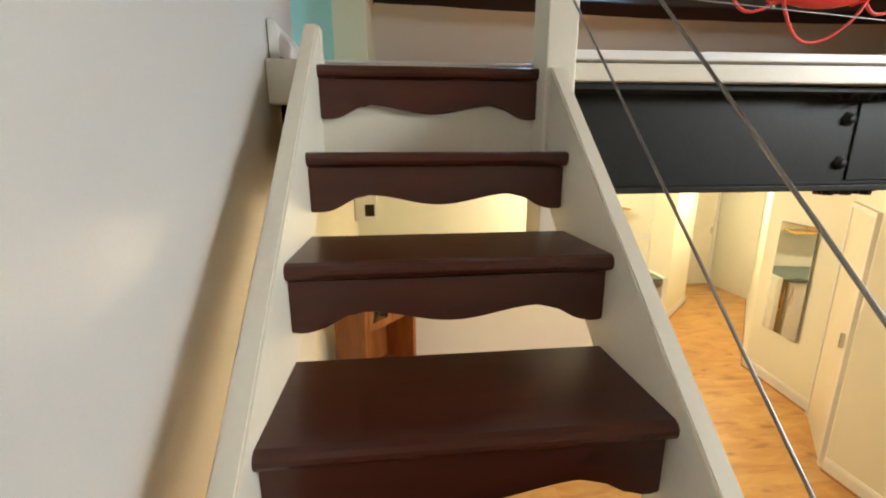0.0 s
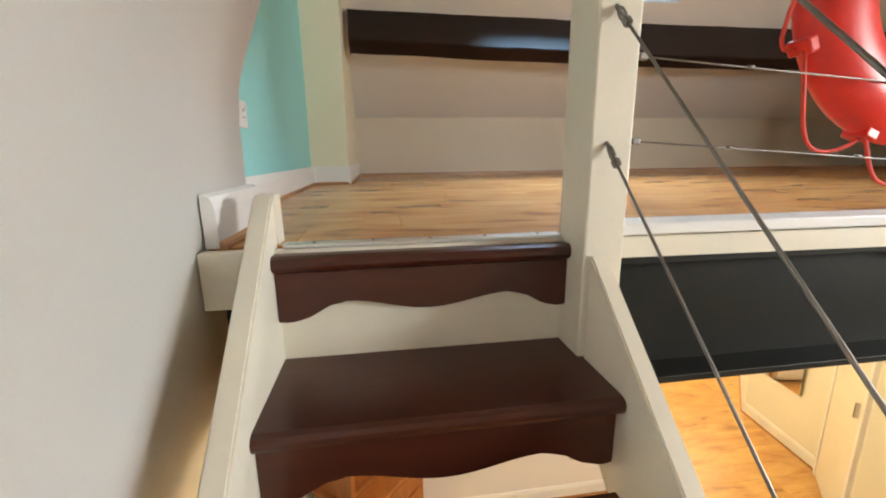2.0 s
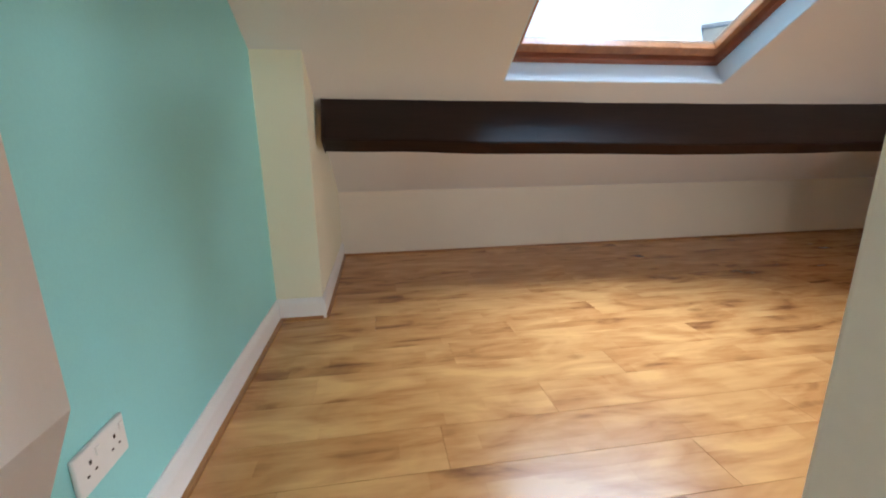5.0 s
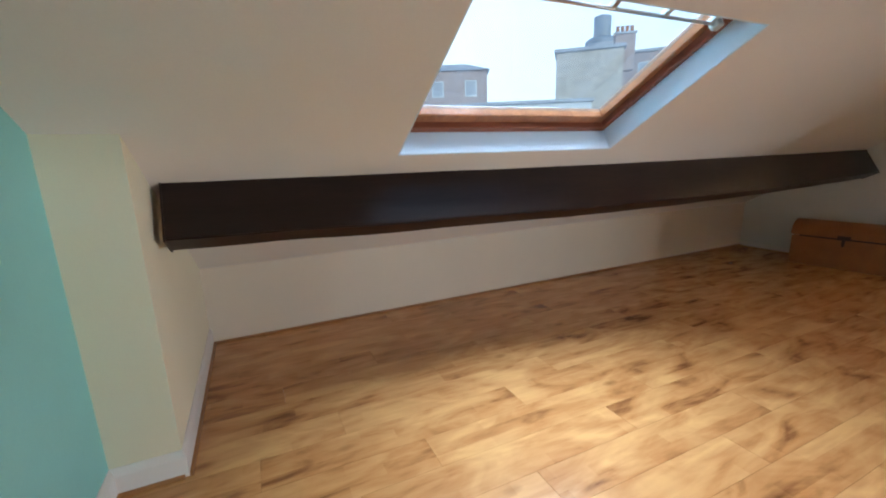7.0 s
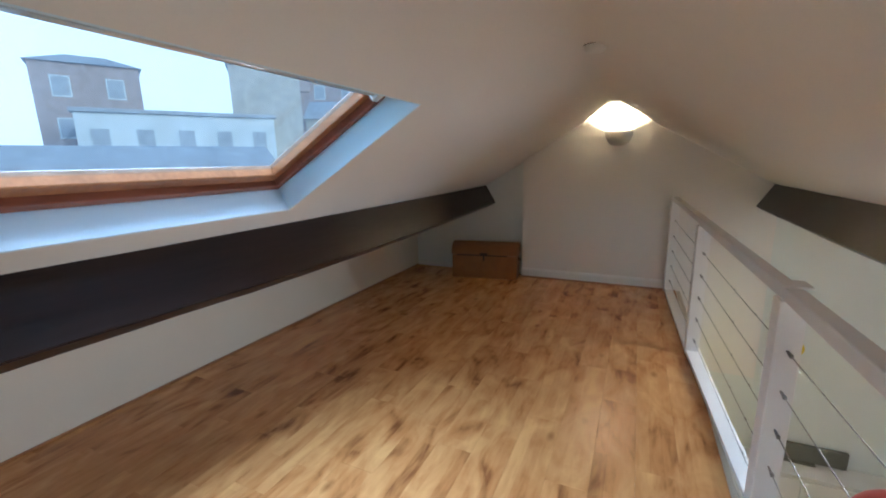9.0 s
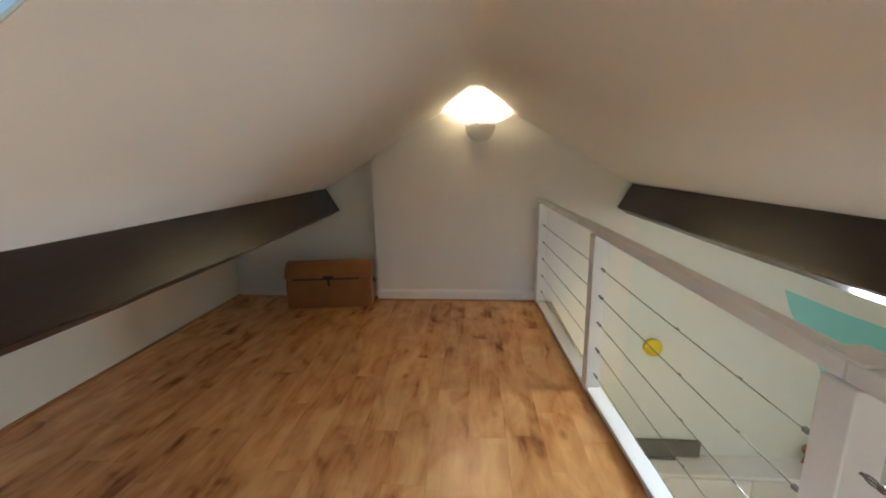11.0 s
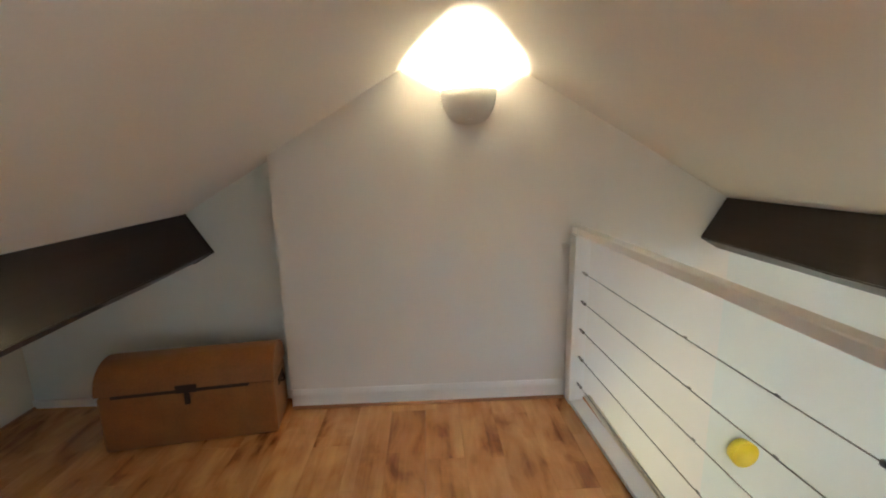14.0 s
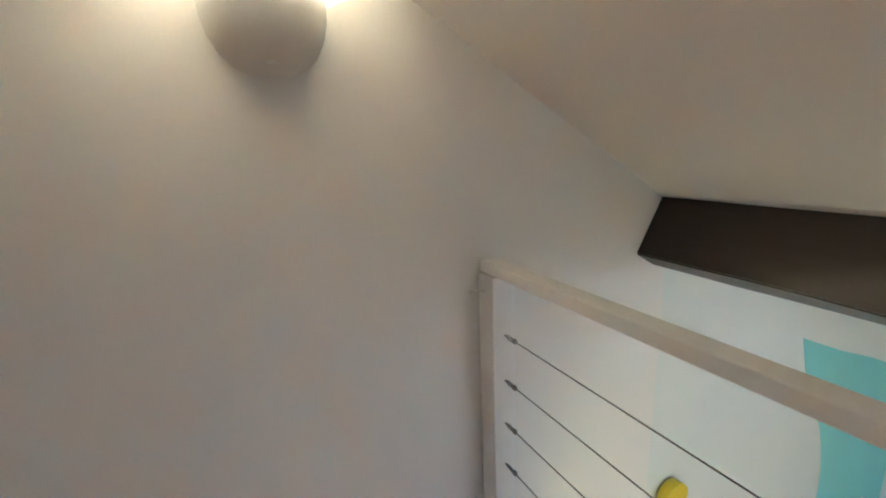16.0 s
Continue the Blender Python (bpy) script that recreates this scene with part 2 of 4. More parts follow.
M_PLANKLOW = plank_mat("oak_laminate_below", ((0.24, 0.10, 0.025), (0.50, 0.25, 0.075), (0.62, 0.36, 0.13)), "x", 0.33)


# ---- mesh helpers ----
def put(name, bm, material, parent=None, label=""):
    me = bpy.data.meshes.new(name)
    bmesh.ops.recalc_face_normals(bm, faces=bm.faces)
    bm.to_mesh(me)
    bm.free()
    me.materials.append(material)
    ob = new(name, me)
    if parent:
        ob.parent = parent
    if label:
        ob["label"] = label
    return ob


part = put


def base(name, label, category, at=(0, 0, 0), group=""):
    return tagged(new(name), label, category, group) if at == (0, 0, 0) else _base_at(name, label, category, at, group)


def _base_at(name, label, category, at, group):
    ob = new(name)
    ob.location = at
    return tagged(ob, label, category, group)


def box(bm, x0, x1, y0, y1, z0, z1, bevel=0.0, m=None):
    g = bmesh.ops.create_cube(bm, size=1)
    vs = g["verts"]
    for v in vs:
        v.co = Vector((x0 + (v.co.x + 0.5) * (x1 - x0), y0 + (v.co.y + 0.5) * (y1 - y0), z0 + (v.co.z + 0.5) * (z1 - z0)))
    if bevel:
        es = list({e for v in vs for e in v.link_edges})
        r = bmesh.ops.bevel(bm, geom=es, offset=bevel, segments=2, affect="EDGES", profile=0.5)
        vs = list({v for f in r["faces"] for v in f.verts} | {v for v in vs if v.is_valid})
    if m is not None:
        bmesh.ops.transform(bm, matrix=m, verts=[v for v in vs if v.is_valid])
    return bm


def boxed(*a, bevel=0.0, m=None):
    return box(bmesh.new(), *a, bevel=bevel, m=m)


def prism(pts, axis, a, b, bevel=0.0, bm=None):
    """Extrude a closed outline along an axis: outline in (y, z) for x, (x, z) for y, (x, y) for z."""
    bm = bm or bmesh.new()
    at = {"x": lambda p, q: (q, p[0], p[1]), "y": lambda p, q: (p[0], q, p[1]), "z": lambda p, q: (p[0], p[1], q)}[axis]
    lo = [bm.verts.new(at(p, a)) for p in pts]
    hi = [bm.verts.new(at(p, b)) for p in pts]
    fs = [bm.faces.new(lo), bm.faces.new(hi[::-1])]
    for i in range(len(pts)):
        j = (i + 1) % len(pts)
        fs.append(bm.faces.new((lo[i], lo[j], hi[j], hi[i])))
    if bevel:
        bmesh.ops.bevel(bm, geom=list({e for f in fs for e in f.edges}), offset=bevel, segments=2, affect="EDGES")
    return bm


def tube(pts, r, seg=8, bm=None, closed=False):
    bm = bm or bmesh.new()
    rings, n = [], len(pts)
    pts = [Vector(p) for p in pts]
    for i, p in enumerate(pts):
        if closed:
            d = pts[(i + 1) % n] - pts[i - 1]
        else:
            d = pts[min(i + 1, n - 1)] - pts[max(i - 1, 0)]
        q = d.to_track_quat("Z", "Y")
        rings.append([bm.verts.new(p + q @ Vector((r * math.cos(k * math.tau / seg), r * math.sin(k * math.tau / seg), 0))) for k in range(seg)])
    for i in range(n if closed else n - 1):
        A, B = rings[i], rings[(i + 1) % n]
        for k in range(seg):
            bm.faces.new((A[k], A[(k + 1) % seg], B[(k + 1) % seg], B[k]))
    if not closed:
        bm.faces.new(rings[0][::-1])
        bm.faces.new(rings[-1])
    for f in bm.faces:
        f.smooth = True
    return bm


def lathe(prof, seg=32, m=None, arc=math.tau, bm=None):
    bm = bm or bmesh.new()
    n = seg if arc >= math.tau - 1e-6 else seg + 1
    rings = [[bm.verts.new((max(r, 1e-4) * math.cos(k * arc / seg), max(r, 1e-4) * math.sin(k * arc / seg), z)) for k in range(n)] for r, z in prof]
    for A, B in zip(rings, rings[1:]):
        for k in range(seg):
            j = (k + 1) % n
            f = bm.faces.new((A[k], A[j], B[j], B[k]))
            f.smooth = True
    if m is not None:
        bmesh.ops.transform(bm, matrix=m, verts=[v for r in rings for v in r])
    return bm


def wall_piece(name, bm, material, label):
    return tagged(put(name, bm, material), label, "wall", kind="structure")


def roof_z(y):
    return RIDGE_Z - TAN * abs(y - RIDGE_Y)


# ---- shell: floors, walls, roof ----
XW, XG, LOW = -6.098, 0.11, -2.70
KNEE_Y = 3.285


def loft_slab():
    bm = boxed(XW, XG, -0.07, KNEE_Y + 0.1, -0.046, -0.012)
    box(bm, XW, XG, 0.115, KNEE_Y + 0.1, -0.30, -0.048)
    return tagged(put("floor", bm, M_IVORY), "loft floor deck carrying oak laminate boards", "floor", kind="structure")


loft = loft_slab()
tagged(put("ceiling_lower", boxed(XW, XG, 0.12, 5.8, -0.36, -0.302), M_CREAM), "cream plaster ceiling under the loft", "ceiling", kind="structure")
low = tagged(put("floor_lower", boxed(-6.4, 1.3, -4.4, 5.9, LOW - 0.2, LOW - 0.010), M_DARK), "lower storey floor under oak laminate boards", "floor", kind="structure")

# west side: teal loft wall, the white stair wall that leans out above, the lower wall
wall_piece("wall_west", boxed(XW - 0.25, XW, 0.25, KNEE_Y + 0.3, -0.30, 2.2), M_TEAL, "teal painted loft wall")
stair_profile = [(-6.35, LOW), (-6.02, LOW), (-6.012, -0.2), (-6.010, 0.26), (-6.002, 0.345), (-5.985, 0.405), (-5.955, 0.480), (-5.915, 0.583), (-5.915, 2.2), (-6.35, 2.2)]


def stair_wall():
    bm = prism(stair_profile, "y", -4.4, 0.25)
    for f in bm.faces:
        # soft plaster below, a sharp crease where the upper wall steps out
        f.smooth = len(f.verts) == 4 and max(v.co.z for v in f.verts) < 0.61
    return wall_piece("wall_stair", bm, M_WALL, "white uneven plaster wall beside the stairs")


stair_wall()
wall_piece("wall_west_lower", boxed(-6.45, -6.20, 0.25, 5.8, LOW, -0.30), M_CREAM, "cream wall of the lower storey")
wall_piece("wall_pier", boxed(XW, -5.862, 1.928, KNEE_Y, 0, 1.4), M_CREAM, "cream boxed pier in the loft corner")
wall_piece("wall_knee", boxed(-5.862, XG, KNEE_Y, KNEE_Y + 0.2, 0, 0.62), M_KNEE, "low knee wall under the roof slope, coloured for warm floor bounce")

# gable with the shallow chimney breast
G0 = [(-4.4, LOW), (5.9, LOW), (5.9, -0.3), (3.6, -0.3), (3.6, 0.35), (RIDGE_Y, 2.07), (-0.95, 1.12), (-4.4, -0.26)]
wall_piece("wall_gable", prism(G0[:1] + [(3.6, LOW), (3.6, 0.35), (RIDGE_Y, 2.07), G0[-2], G0[-1]], "x", XG, XG + 0.3), M_VOID, "pale painted gable wall")
wall_piece("wall_chimney_breast", prism([(-0.86, -0.9), (1.71, -0.9), (1.71, roof_z(1.71) + 0.01), (RIDGE_Y, 2.06), (-0.86, roof_z(-0.86) + 0.01)], "x", 0.0, XG + 0.02), M_WALL, "white shallow chimney breast on the gable")



def ridge_cove():
    # soft plaster curve where the two slopes meet
    L = 0.12
    r = L / TAN
    c = (RIDGE_Y, RIDGE_Z - r / math.cos(PITCH))
    arc = [(c[0] + r * math.sin(a), c[1] + r * math.cos(a)) for a in (PITCH * (k / 14 - 1) for k in range(29))]
    bm = prism(arc + [(RIDGE_Y, RIDGE_Z + 0.05)], "x", -6.3, 0.02)
    return tagged(put("ceiling_ridge", bm, M_CEIL), "rounded plaster along the attic ridge", "ceiling", kind="structure")


ridge_cove()


def teal_hill():
    # painted hill with a wavy edge on the gable
    top = [(-2.41, 0.115), (-2.98, -0.12), (-3.5, -0.31), (-4.35, -0.66)]
    edge = [(-4.35, -2.2), (-3.20, -2.2), (-3.10, -1.9), (-3.055, -1.59), (-3.04, -1.30), (-3.01, -1.10), (-2.95, -0.90), (-2.86, -0.70), (-2.73, -0.51), (-2.60, -0.30), (-2.50, -0.12)]
    return tagged(put("wall_mural", prism(top + edge, "x", XG - 0.004, XG + 0.01), M_TEAL), "teal painted wavy shape on the gable wall", "wall", kind="structure")


teal_hill()
wall_piece("wall_south", boxed(-6.4, XG + 0.3, -4.6, -4.4, LOW, -0.05), M_VOID, "pale south wall of the lower room")

SLOPE_N = Matrix.Translation((0, RIDGE_Y, RIDGE_Z)) @ Matrix.Rotation(-PITCH, 4, "X")
SLOPE_S = Matrix.Translation((0, RIDGE_Y, RIDGE_Z)) @ Matrix.Rotation(PITCH, 4, "X")
CP = math.cos(PITCH)


def slope(name, m, v0, v1, hole, sign, label):
    """Roof slope as a thick slab round its skylight opening: u along x, v down the slope."""
    bm = bmesh.new()
    u0, u1, t = -6.4, XG + 0.3, 0.26
    a0, a1, b0, b1 = hole
    for x0, x1, y0, y1 in ((u0, a0, v0, v1), (a1, u1, v0, v1), (a0, a1, v0, b0), (a0, a1, b1, v1)):
        box(bm, x0, x1, *sorted((sign * y0, sign * y1)), 0, t, m=m)
    return tagged(put(name, bm, M_CEIL), label, "ceiling", kind="structure")


SKY = (-4.83, -3.465, (1.285 - RIDGE_Y) / CP, (2.10 - RIDGE_Y) / CP)
slope("ceiling_north", SLOPE_N, 0.0, 3.3, SKY, 1, "off-white sloping attic ceiling with a roof window")
BREAK_Y = -0.95
PITCH_S = math.atan(0.40)
SLOPE_S2 = Matrix.Translation((0, BREAK_Y, roof_z(BREAK_Y))) @ Matrix.Rotation(PITCH_S, 4, "X")
# opening for the added south window, which stays out of view
SKY_S = (-2.6, -1.2, 0.50, 1.58)
tagged(put("ceiling_south", boxed(-6.4, XG + 0.3, -(RIDGE_Y - BREAK_Y) / CP, 0.0, 0, 0.26, m=SLOPE_S), M_CEIL), "off-white sloping attic ceiling above the stairwell", "ceiling", kind="structure")
slope("ceiling_south_lower", SLOPE_S2, 0.0, 4.2, SKY_S, -1, "off-white flatter ceiling over the lower room")


# ---- skirtings ----
def skirting(pts, name="baseboard", h=0.115, t=0.016, z=0.0, bead=True, side=1):
    """Skirting along a line on the floor, with a small oak bead at its foot."""
    for (xa, ya), (xb, yb) in zip(pts, pts[1:]):
        L = math.hypot(xb - xa, yb - ya)
        m = Matrix.Translation((xa, ya, z)) @ Matrix.Rotation(math.atan2(yb - ya, xb - xa), 4, "Z")
        prof = [(0, 0), (side * t, 0), (side * t, h - 0.03), (side * (t - 0.003), h - 0.018), (side * (t - 0.008), h - 0.006), (side * 0.005, h), (0, h)]
        bm = prism(prof, "x", 0, L)
        bmesh.ops.transform(bm, matrix=m, verts=bm.verts)
        ob = tagged(put(name, bm, M_WHITE), "white moulded skirting board", "skirting", kind="structure")
        if bead:
            bb = prism([(side * t, 0), (side * (t + 0.013), 0), (side * (t + 0.010), 0.009), (side * t, 0.014)], "x", 0, L)
            bmesh.ops.transform(bb, matrix=m, verts=bb.verts)
            tagged(put("trim", bb, M_TRIM), "brown oak bead along the skirting", "trim", kind="structure")


skirting([(XW, 0.25), (XW, 1.928)], side=-1)
skirting([(XW, 1.928), (-5.862, 1.928)], side=-1)
skirting([(-5.862, 1.912), (-5.862, KNEE_Y)], side=-1)
skirting([(-6.007, -0.06), (-6.007, 0.27)], side=-1, t=0.026, h=0.108)
skirting([(0.0, 1.70), (0.0, 0.02)], side=-1, h=0.112)
tagged(put("trim", boxed(-5.862, XG, KNEE_Y - 0.014, KNEE_Y, 0, 0.012), M_TRIM), "brown oak bead at the knee wall", "trim", kind="structure")
tagged(put("trim", boxed(XG - 0.014, XG, 1.70, KNEE_Y, 0, 0.05), M_WHITE), "low white strip in the alcove", "trim", kind="structure")


# ---- purlins ----
def purlin(name, side, x0, x1):
    d, w = 0.275, 0.13
    c, s = math.cos(PITCH), math.sin(PITCH)
    top = Vector((RIDGE_Y + side * (2.248 - RIDGE_Y), 1.151 + 0.02))
    if side < 0:
        top = Vector((-0.815, 1.195))
    dn, out = Vector((-side * s, -c)), Vector((side * c, -s))
    pts = [top - dn * 0.05, top + dn * d, top + dn * d + out * w, top - dn * 0.05 + out * w]
    bm = prism([tuple(p) for p in pts], "x", x0, x1)
    bmesh.ops.subdivide_edges(bm, edges=[e for e in bm.edges if abs(e.verts[0].co.x - e.verts[1].co.x) > 1], cuts=40)
    bmesh.ops.bevel(bm, geom=[e for e in bm.edges if len(e.link_faces) == 2 and e.calc_face_angle(0) > 0.6], offset=0.006, segments=2, affect="EDGES")
    for v in bm.verts:
        v.co.z -= (0.053 if side > 0 else 0.012) * math.sin(math.pi * min(1, max(0, (v.co.x + 5.8) / 5.9)))
        v.co += 0.006 * noise.noise_vector(v.co * 3.1) + 0.002 * noise.noise_vector(v.co * 9)
    for f in bm.faces:
        f.smooth = True
    for e in bm.edges:
        e.smooth = len(e.link_faces) == 2 and e.calc_face_angle(0) < 0.25
    return tagged(put(name, bm, M_BEAM), "dark stained rough oak purlin along the slope", "beam")


purlin("roof_beam", 1, -5.825, XG)
purlin("roof_beam", -1, -5.9, XG)


# ---- roof window ----
def roof_window():
    w = tagged(new("window_1"), "varnished pine roof window in a pale blue reveal", "window", kind="structure")
    a0, a1, b0, b1 = SKY

    def bar(name, u0, u1, v0, v1, z0, z1, material, bevel=0.006, label=""):
        return part(name, boxed(u0, u1, v0, v1, z0, z1, bevel=bevel, m=SLOPE_N), material, w, label)

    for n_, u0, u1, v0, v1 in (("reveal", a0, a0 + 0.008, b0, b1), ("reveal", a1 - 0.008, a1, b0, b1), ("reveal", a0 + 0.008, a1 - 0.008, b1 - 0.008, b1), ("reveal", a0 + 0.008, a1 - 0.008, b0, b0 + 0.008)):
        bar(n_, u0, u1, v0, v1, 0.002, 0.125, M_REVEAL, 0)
    f = 0.045
    i0, i1, j0, j1 = a0, a1, b0, b1
    bar("frame_bottom", i0, i1, j1 - f, j1, 0.125, 0.23, M_SASH)
    bar("frame_top", i0, i1, j0, j0 + f, 0.10, 0.23, M_BEAM)
    bar("frame_side", i0, i0 + f, j0 + f, j1 - f, 0.125, 0.23, M_SASH)
    bar("frame_side", i1 - f, i1, j0 + f, j1 - f, 0.125, 0.23, M_SASH)
    g = 0.008
    s0, s1, t0, t1 = i0 + f + g, i1 - f - g, j0 + f + g, j1 - f - g
    k = 0.06
    sash = bar("sash", s0, s1, t1 - k, t1, 0.15, 0.21, M_SASHL)
    bar("sash_stile", s0, s0 + k * 0.7, t0, t1 - k, 0.15, 0.21, M_SASHL)
    bar("sash_stile", s1 - k * 0.7, s1, t0, t1 - k, 0.15, 0.21, M_SASHL)
    bar("sash_top", s0 + k * 0.7, s1 - k * 0.7, t0, t0 + 0.035, 0.15, 0.21, M_SASHL)
    p = bar("pane", s0 + 0.03, s1 - 0.03, t0 + 0.03, t1 - 0.045, 0.186, 0.192, M_SKYGLASS, 0)
    p.visible_shadow = False
    # vent bar along the head, on small brackets
    bm = tube([SLOPE_N @ Vector((s0 - 0.02, t0 + 0.088, 0.135)), SLOPE_N @ Vector((s1 + 0.02, t0 + 0.088, 0.135))], 0.008)
    vb = part("vent_bar", bm, M_ALU, w, "grey metal vent bar")
    for i in range(5):
        u = s0 + 0.05 + i * (s1 - s0 - 0.1) / 4
        part("bracket", boxed(u - 0.012, u + 0.012, t0 + 0.03, t0 + 0.094, 0.13, 0.150, bevel=0.003, m=SLOPE_N), M_ALU, w)
    part("catch", boxed(s1 - 0.03, s1 + 0.015, t0 + 0.065, t0 + 0.11, 0.115, 0.155, bevel=0.008, m=SLOPE_N), M_PLASTIC, w, "white plastic end cap")
    return w


roof_window()


def added_south_window():
    # unseen window, added to give the stair wall's light a way in
    w = tagged(new("window_2_unseen"), "unseen roof window added over the lower room for daylight", "window", kind="structure")
    a0, a1, b0, b1 = SKY_S
    for x0, x1, y0, y1 in ((a0, a1, -b1, -b1 + 0.06), (a0, a1, -b0 - 0.06, -b0), (a0, a0 + 0.06, -b1 + 0.06, -b0 - 0.06), (a1 - 0.06, a1, -b1 + 0.06, -b0 - 0.06)):
        part("frame", boxed(x0, x1, y0, y1, 0.12, 0.22, bevel=0.005, m=SLOPE_S2), M_SASH, w)
    p = part("pane", boxed(a0 + 0.05, a1 - 0.05, -b1 + 0.05, -b0 - 0.05, 0.18, 0.186, m=SLOPE_S2), M_GLASS, w)
    p.visible_shadow = False


added_south_window()


# ---- loft edge: fascia, steel beam ----
def edge_y(x):
    return 0.027 * x


def edge_beam():
    x0, x1 = -5.178, -0.001
    fas = prism([(x0, -0.115), (-3.2, -0.172), (-1.67, -0.10), (x1, -0.085), (x1, -0.072), (x0, -0.072)], "z", -0.046, 0.001, bevel=0.003)
    tagged(put("trim_fascia", fas, M_IVORY), "ivory painted board along the loft edge", "trim", kind="structure")
    tagged(put("trim_fascia", boxed(-6.01, -5.90, -0.10, -0.072, -0.115, 0.0, bevel=0.003), M_IVORY), "ivory painted board beside the stair head", "trim", kind="structure")
    st = base("steel_beam", "grey painted bolted steel beam under the loft edge", "beam")
    part("top_flange", boxed(x0 + 0.01, XG, -0.10, 0.08, -0.068, -0.049, bevel=0.003), M_STEEL, st)
    part("web", boxed(-6.0, XG, -0.02, -0.006, -0.353, -0.068), M_STEEL, st)
    part("bottom_flange", boxed(x0 + 0.01, XG, -0.10, 0.08, -0.372, -0.353, bevel=0.003), M_STEEL, st)
    part("splice_plate", boxed(-4.125, -3.2, -0.026, -0.020, -0.343, -0.080, bevel=0.003), M_STEEL, st, "bolted splice plate")
    head = lathe([(0.0, 0.016), (0.016, 0.016), (0.018, 0.002), (0.026, 0.002), (0.026, 0.0)], 6)
    me = None
    for x in (-4.157, -3.88, -3.4, -3.25):
        for z in (-0.14, -0.285):
            b = bpy.data.objects.new("bolt", me) if me else part("bolt", head, M_BOLT, st)
            if me:
                scene.collection.objects.link(b)
                b.parent = st
            me = b.data
            b.matrix_local = pose(x, -0.020 if x < -4.12 else -0.026, z, 90, 0, 0)
    for x in (-4.24, -4.175, -4.10):
        for y in (-0.075, -0.045):
            b = bpy.data.objects.new("bolt", me)
            scene.collection.objects.link(b)
            b.parent = st
            b.matrix_local = pose(x, y, -0.372, 180, 0, 0)
            c = bpy.data.objects.new("bolt", me)
            scene.collection.objects.link(c)
            c.parent = st
            c.matrix_local = pose(x, y, -0.068, 180, 0, 0)
    return st


edge_beam()
tagged(put("trim_edge", boxed(-5.86, -5.27, -0.072, -0.040, -0.004, 0.005, bevel=0.002), M_ALU), "aluminium strip at the stair head", "trim", kind="structure")


# ---- balustrade ----
POSTS = (-5.222, -3.225, -1.670, -0.052)
POST_Y = (-0.045, -0.083, 0.014, 0.080)
RAIL_Z = (1.040, 0.985, 1.032, 1.048)
RAIL_H = (0.050, 0.050, 0.040)
WIRE_DZ = (0.070, -0.055, -0.006, 0.004)
HEIGHTS = (0.134, 0.300, 0.466, 0.632, 0.798)


def hook(parent, at, d):
    """Screw eye with a looped wire end and a grip."""
    d = Vector(d).normalized()
    s = d.cross(Vector((0, 0, 1))).normalized()
    a = Vector(at)
    eye = tube([a - d * 0.004, a + d * 0.012], 0.004, 6)
    h = part("hook", eye, M_WIRE, parent)
    up = s.cross(d)
    loop = [a + d * (0.006 + 0.019 * (1 - math.cos(k * math.tau / 12))) + up * 0.0075 * math.sin(k * math.tau / 12) for k in range(12)]
    part("wire_loop", tube(loop, 0.0022, 6, closed=True), M_WIRE, h)
    c = a + d * 0.050
    m = Matrix.Translation(c) @ d.to_track_quat("X", "Z").to_matrix().to_4x4()
    part("wire_grip", boxed(-0.009, 0.009, -0.006, 0.006, -0.007, 0.007, bevel=0.0025, m=m), M_WIRE, h)


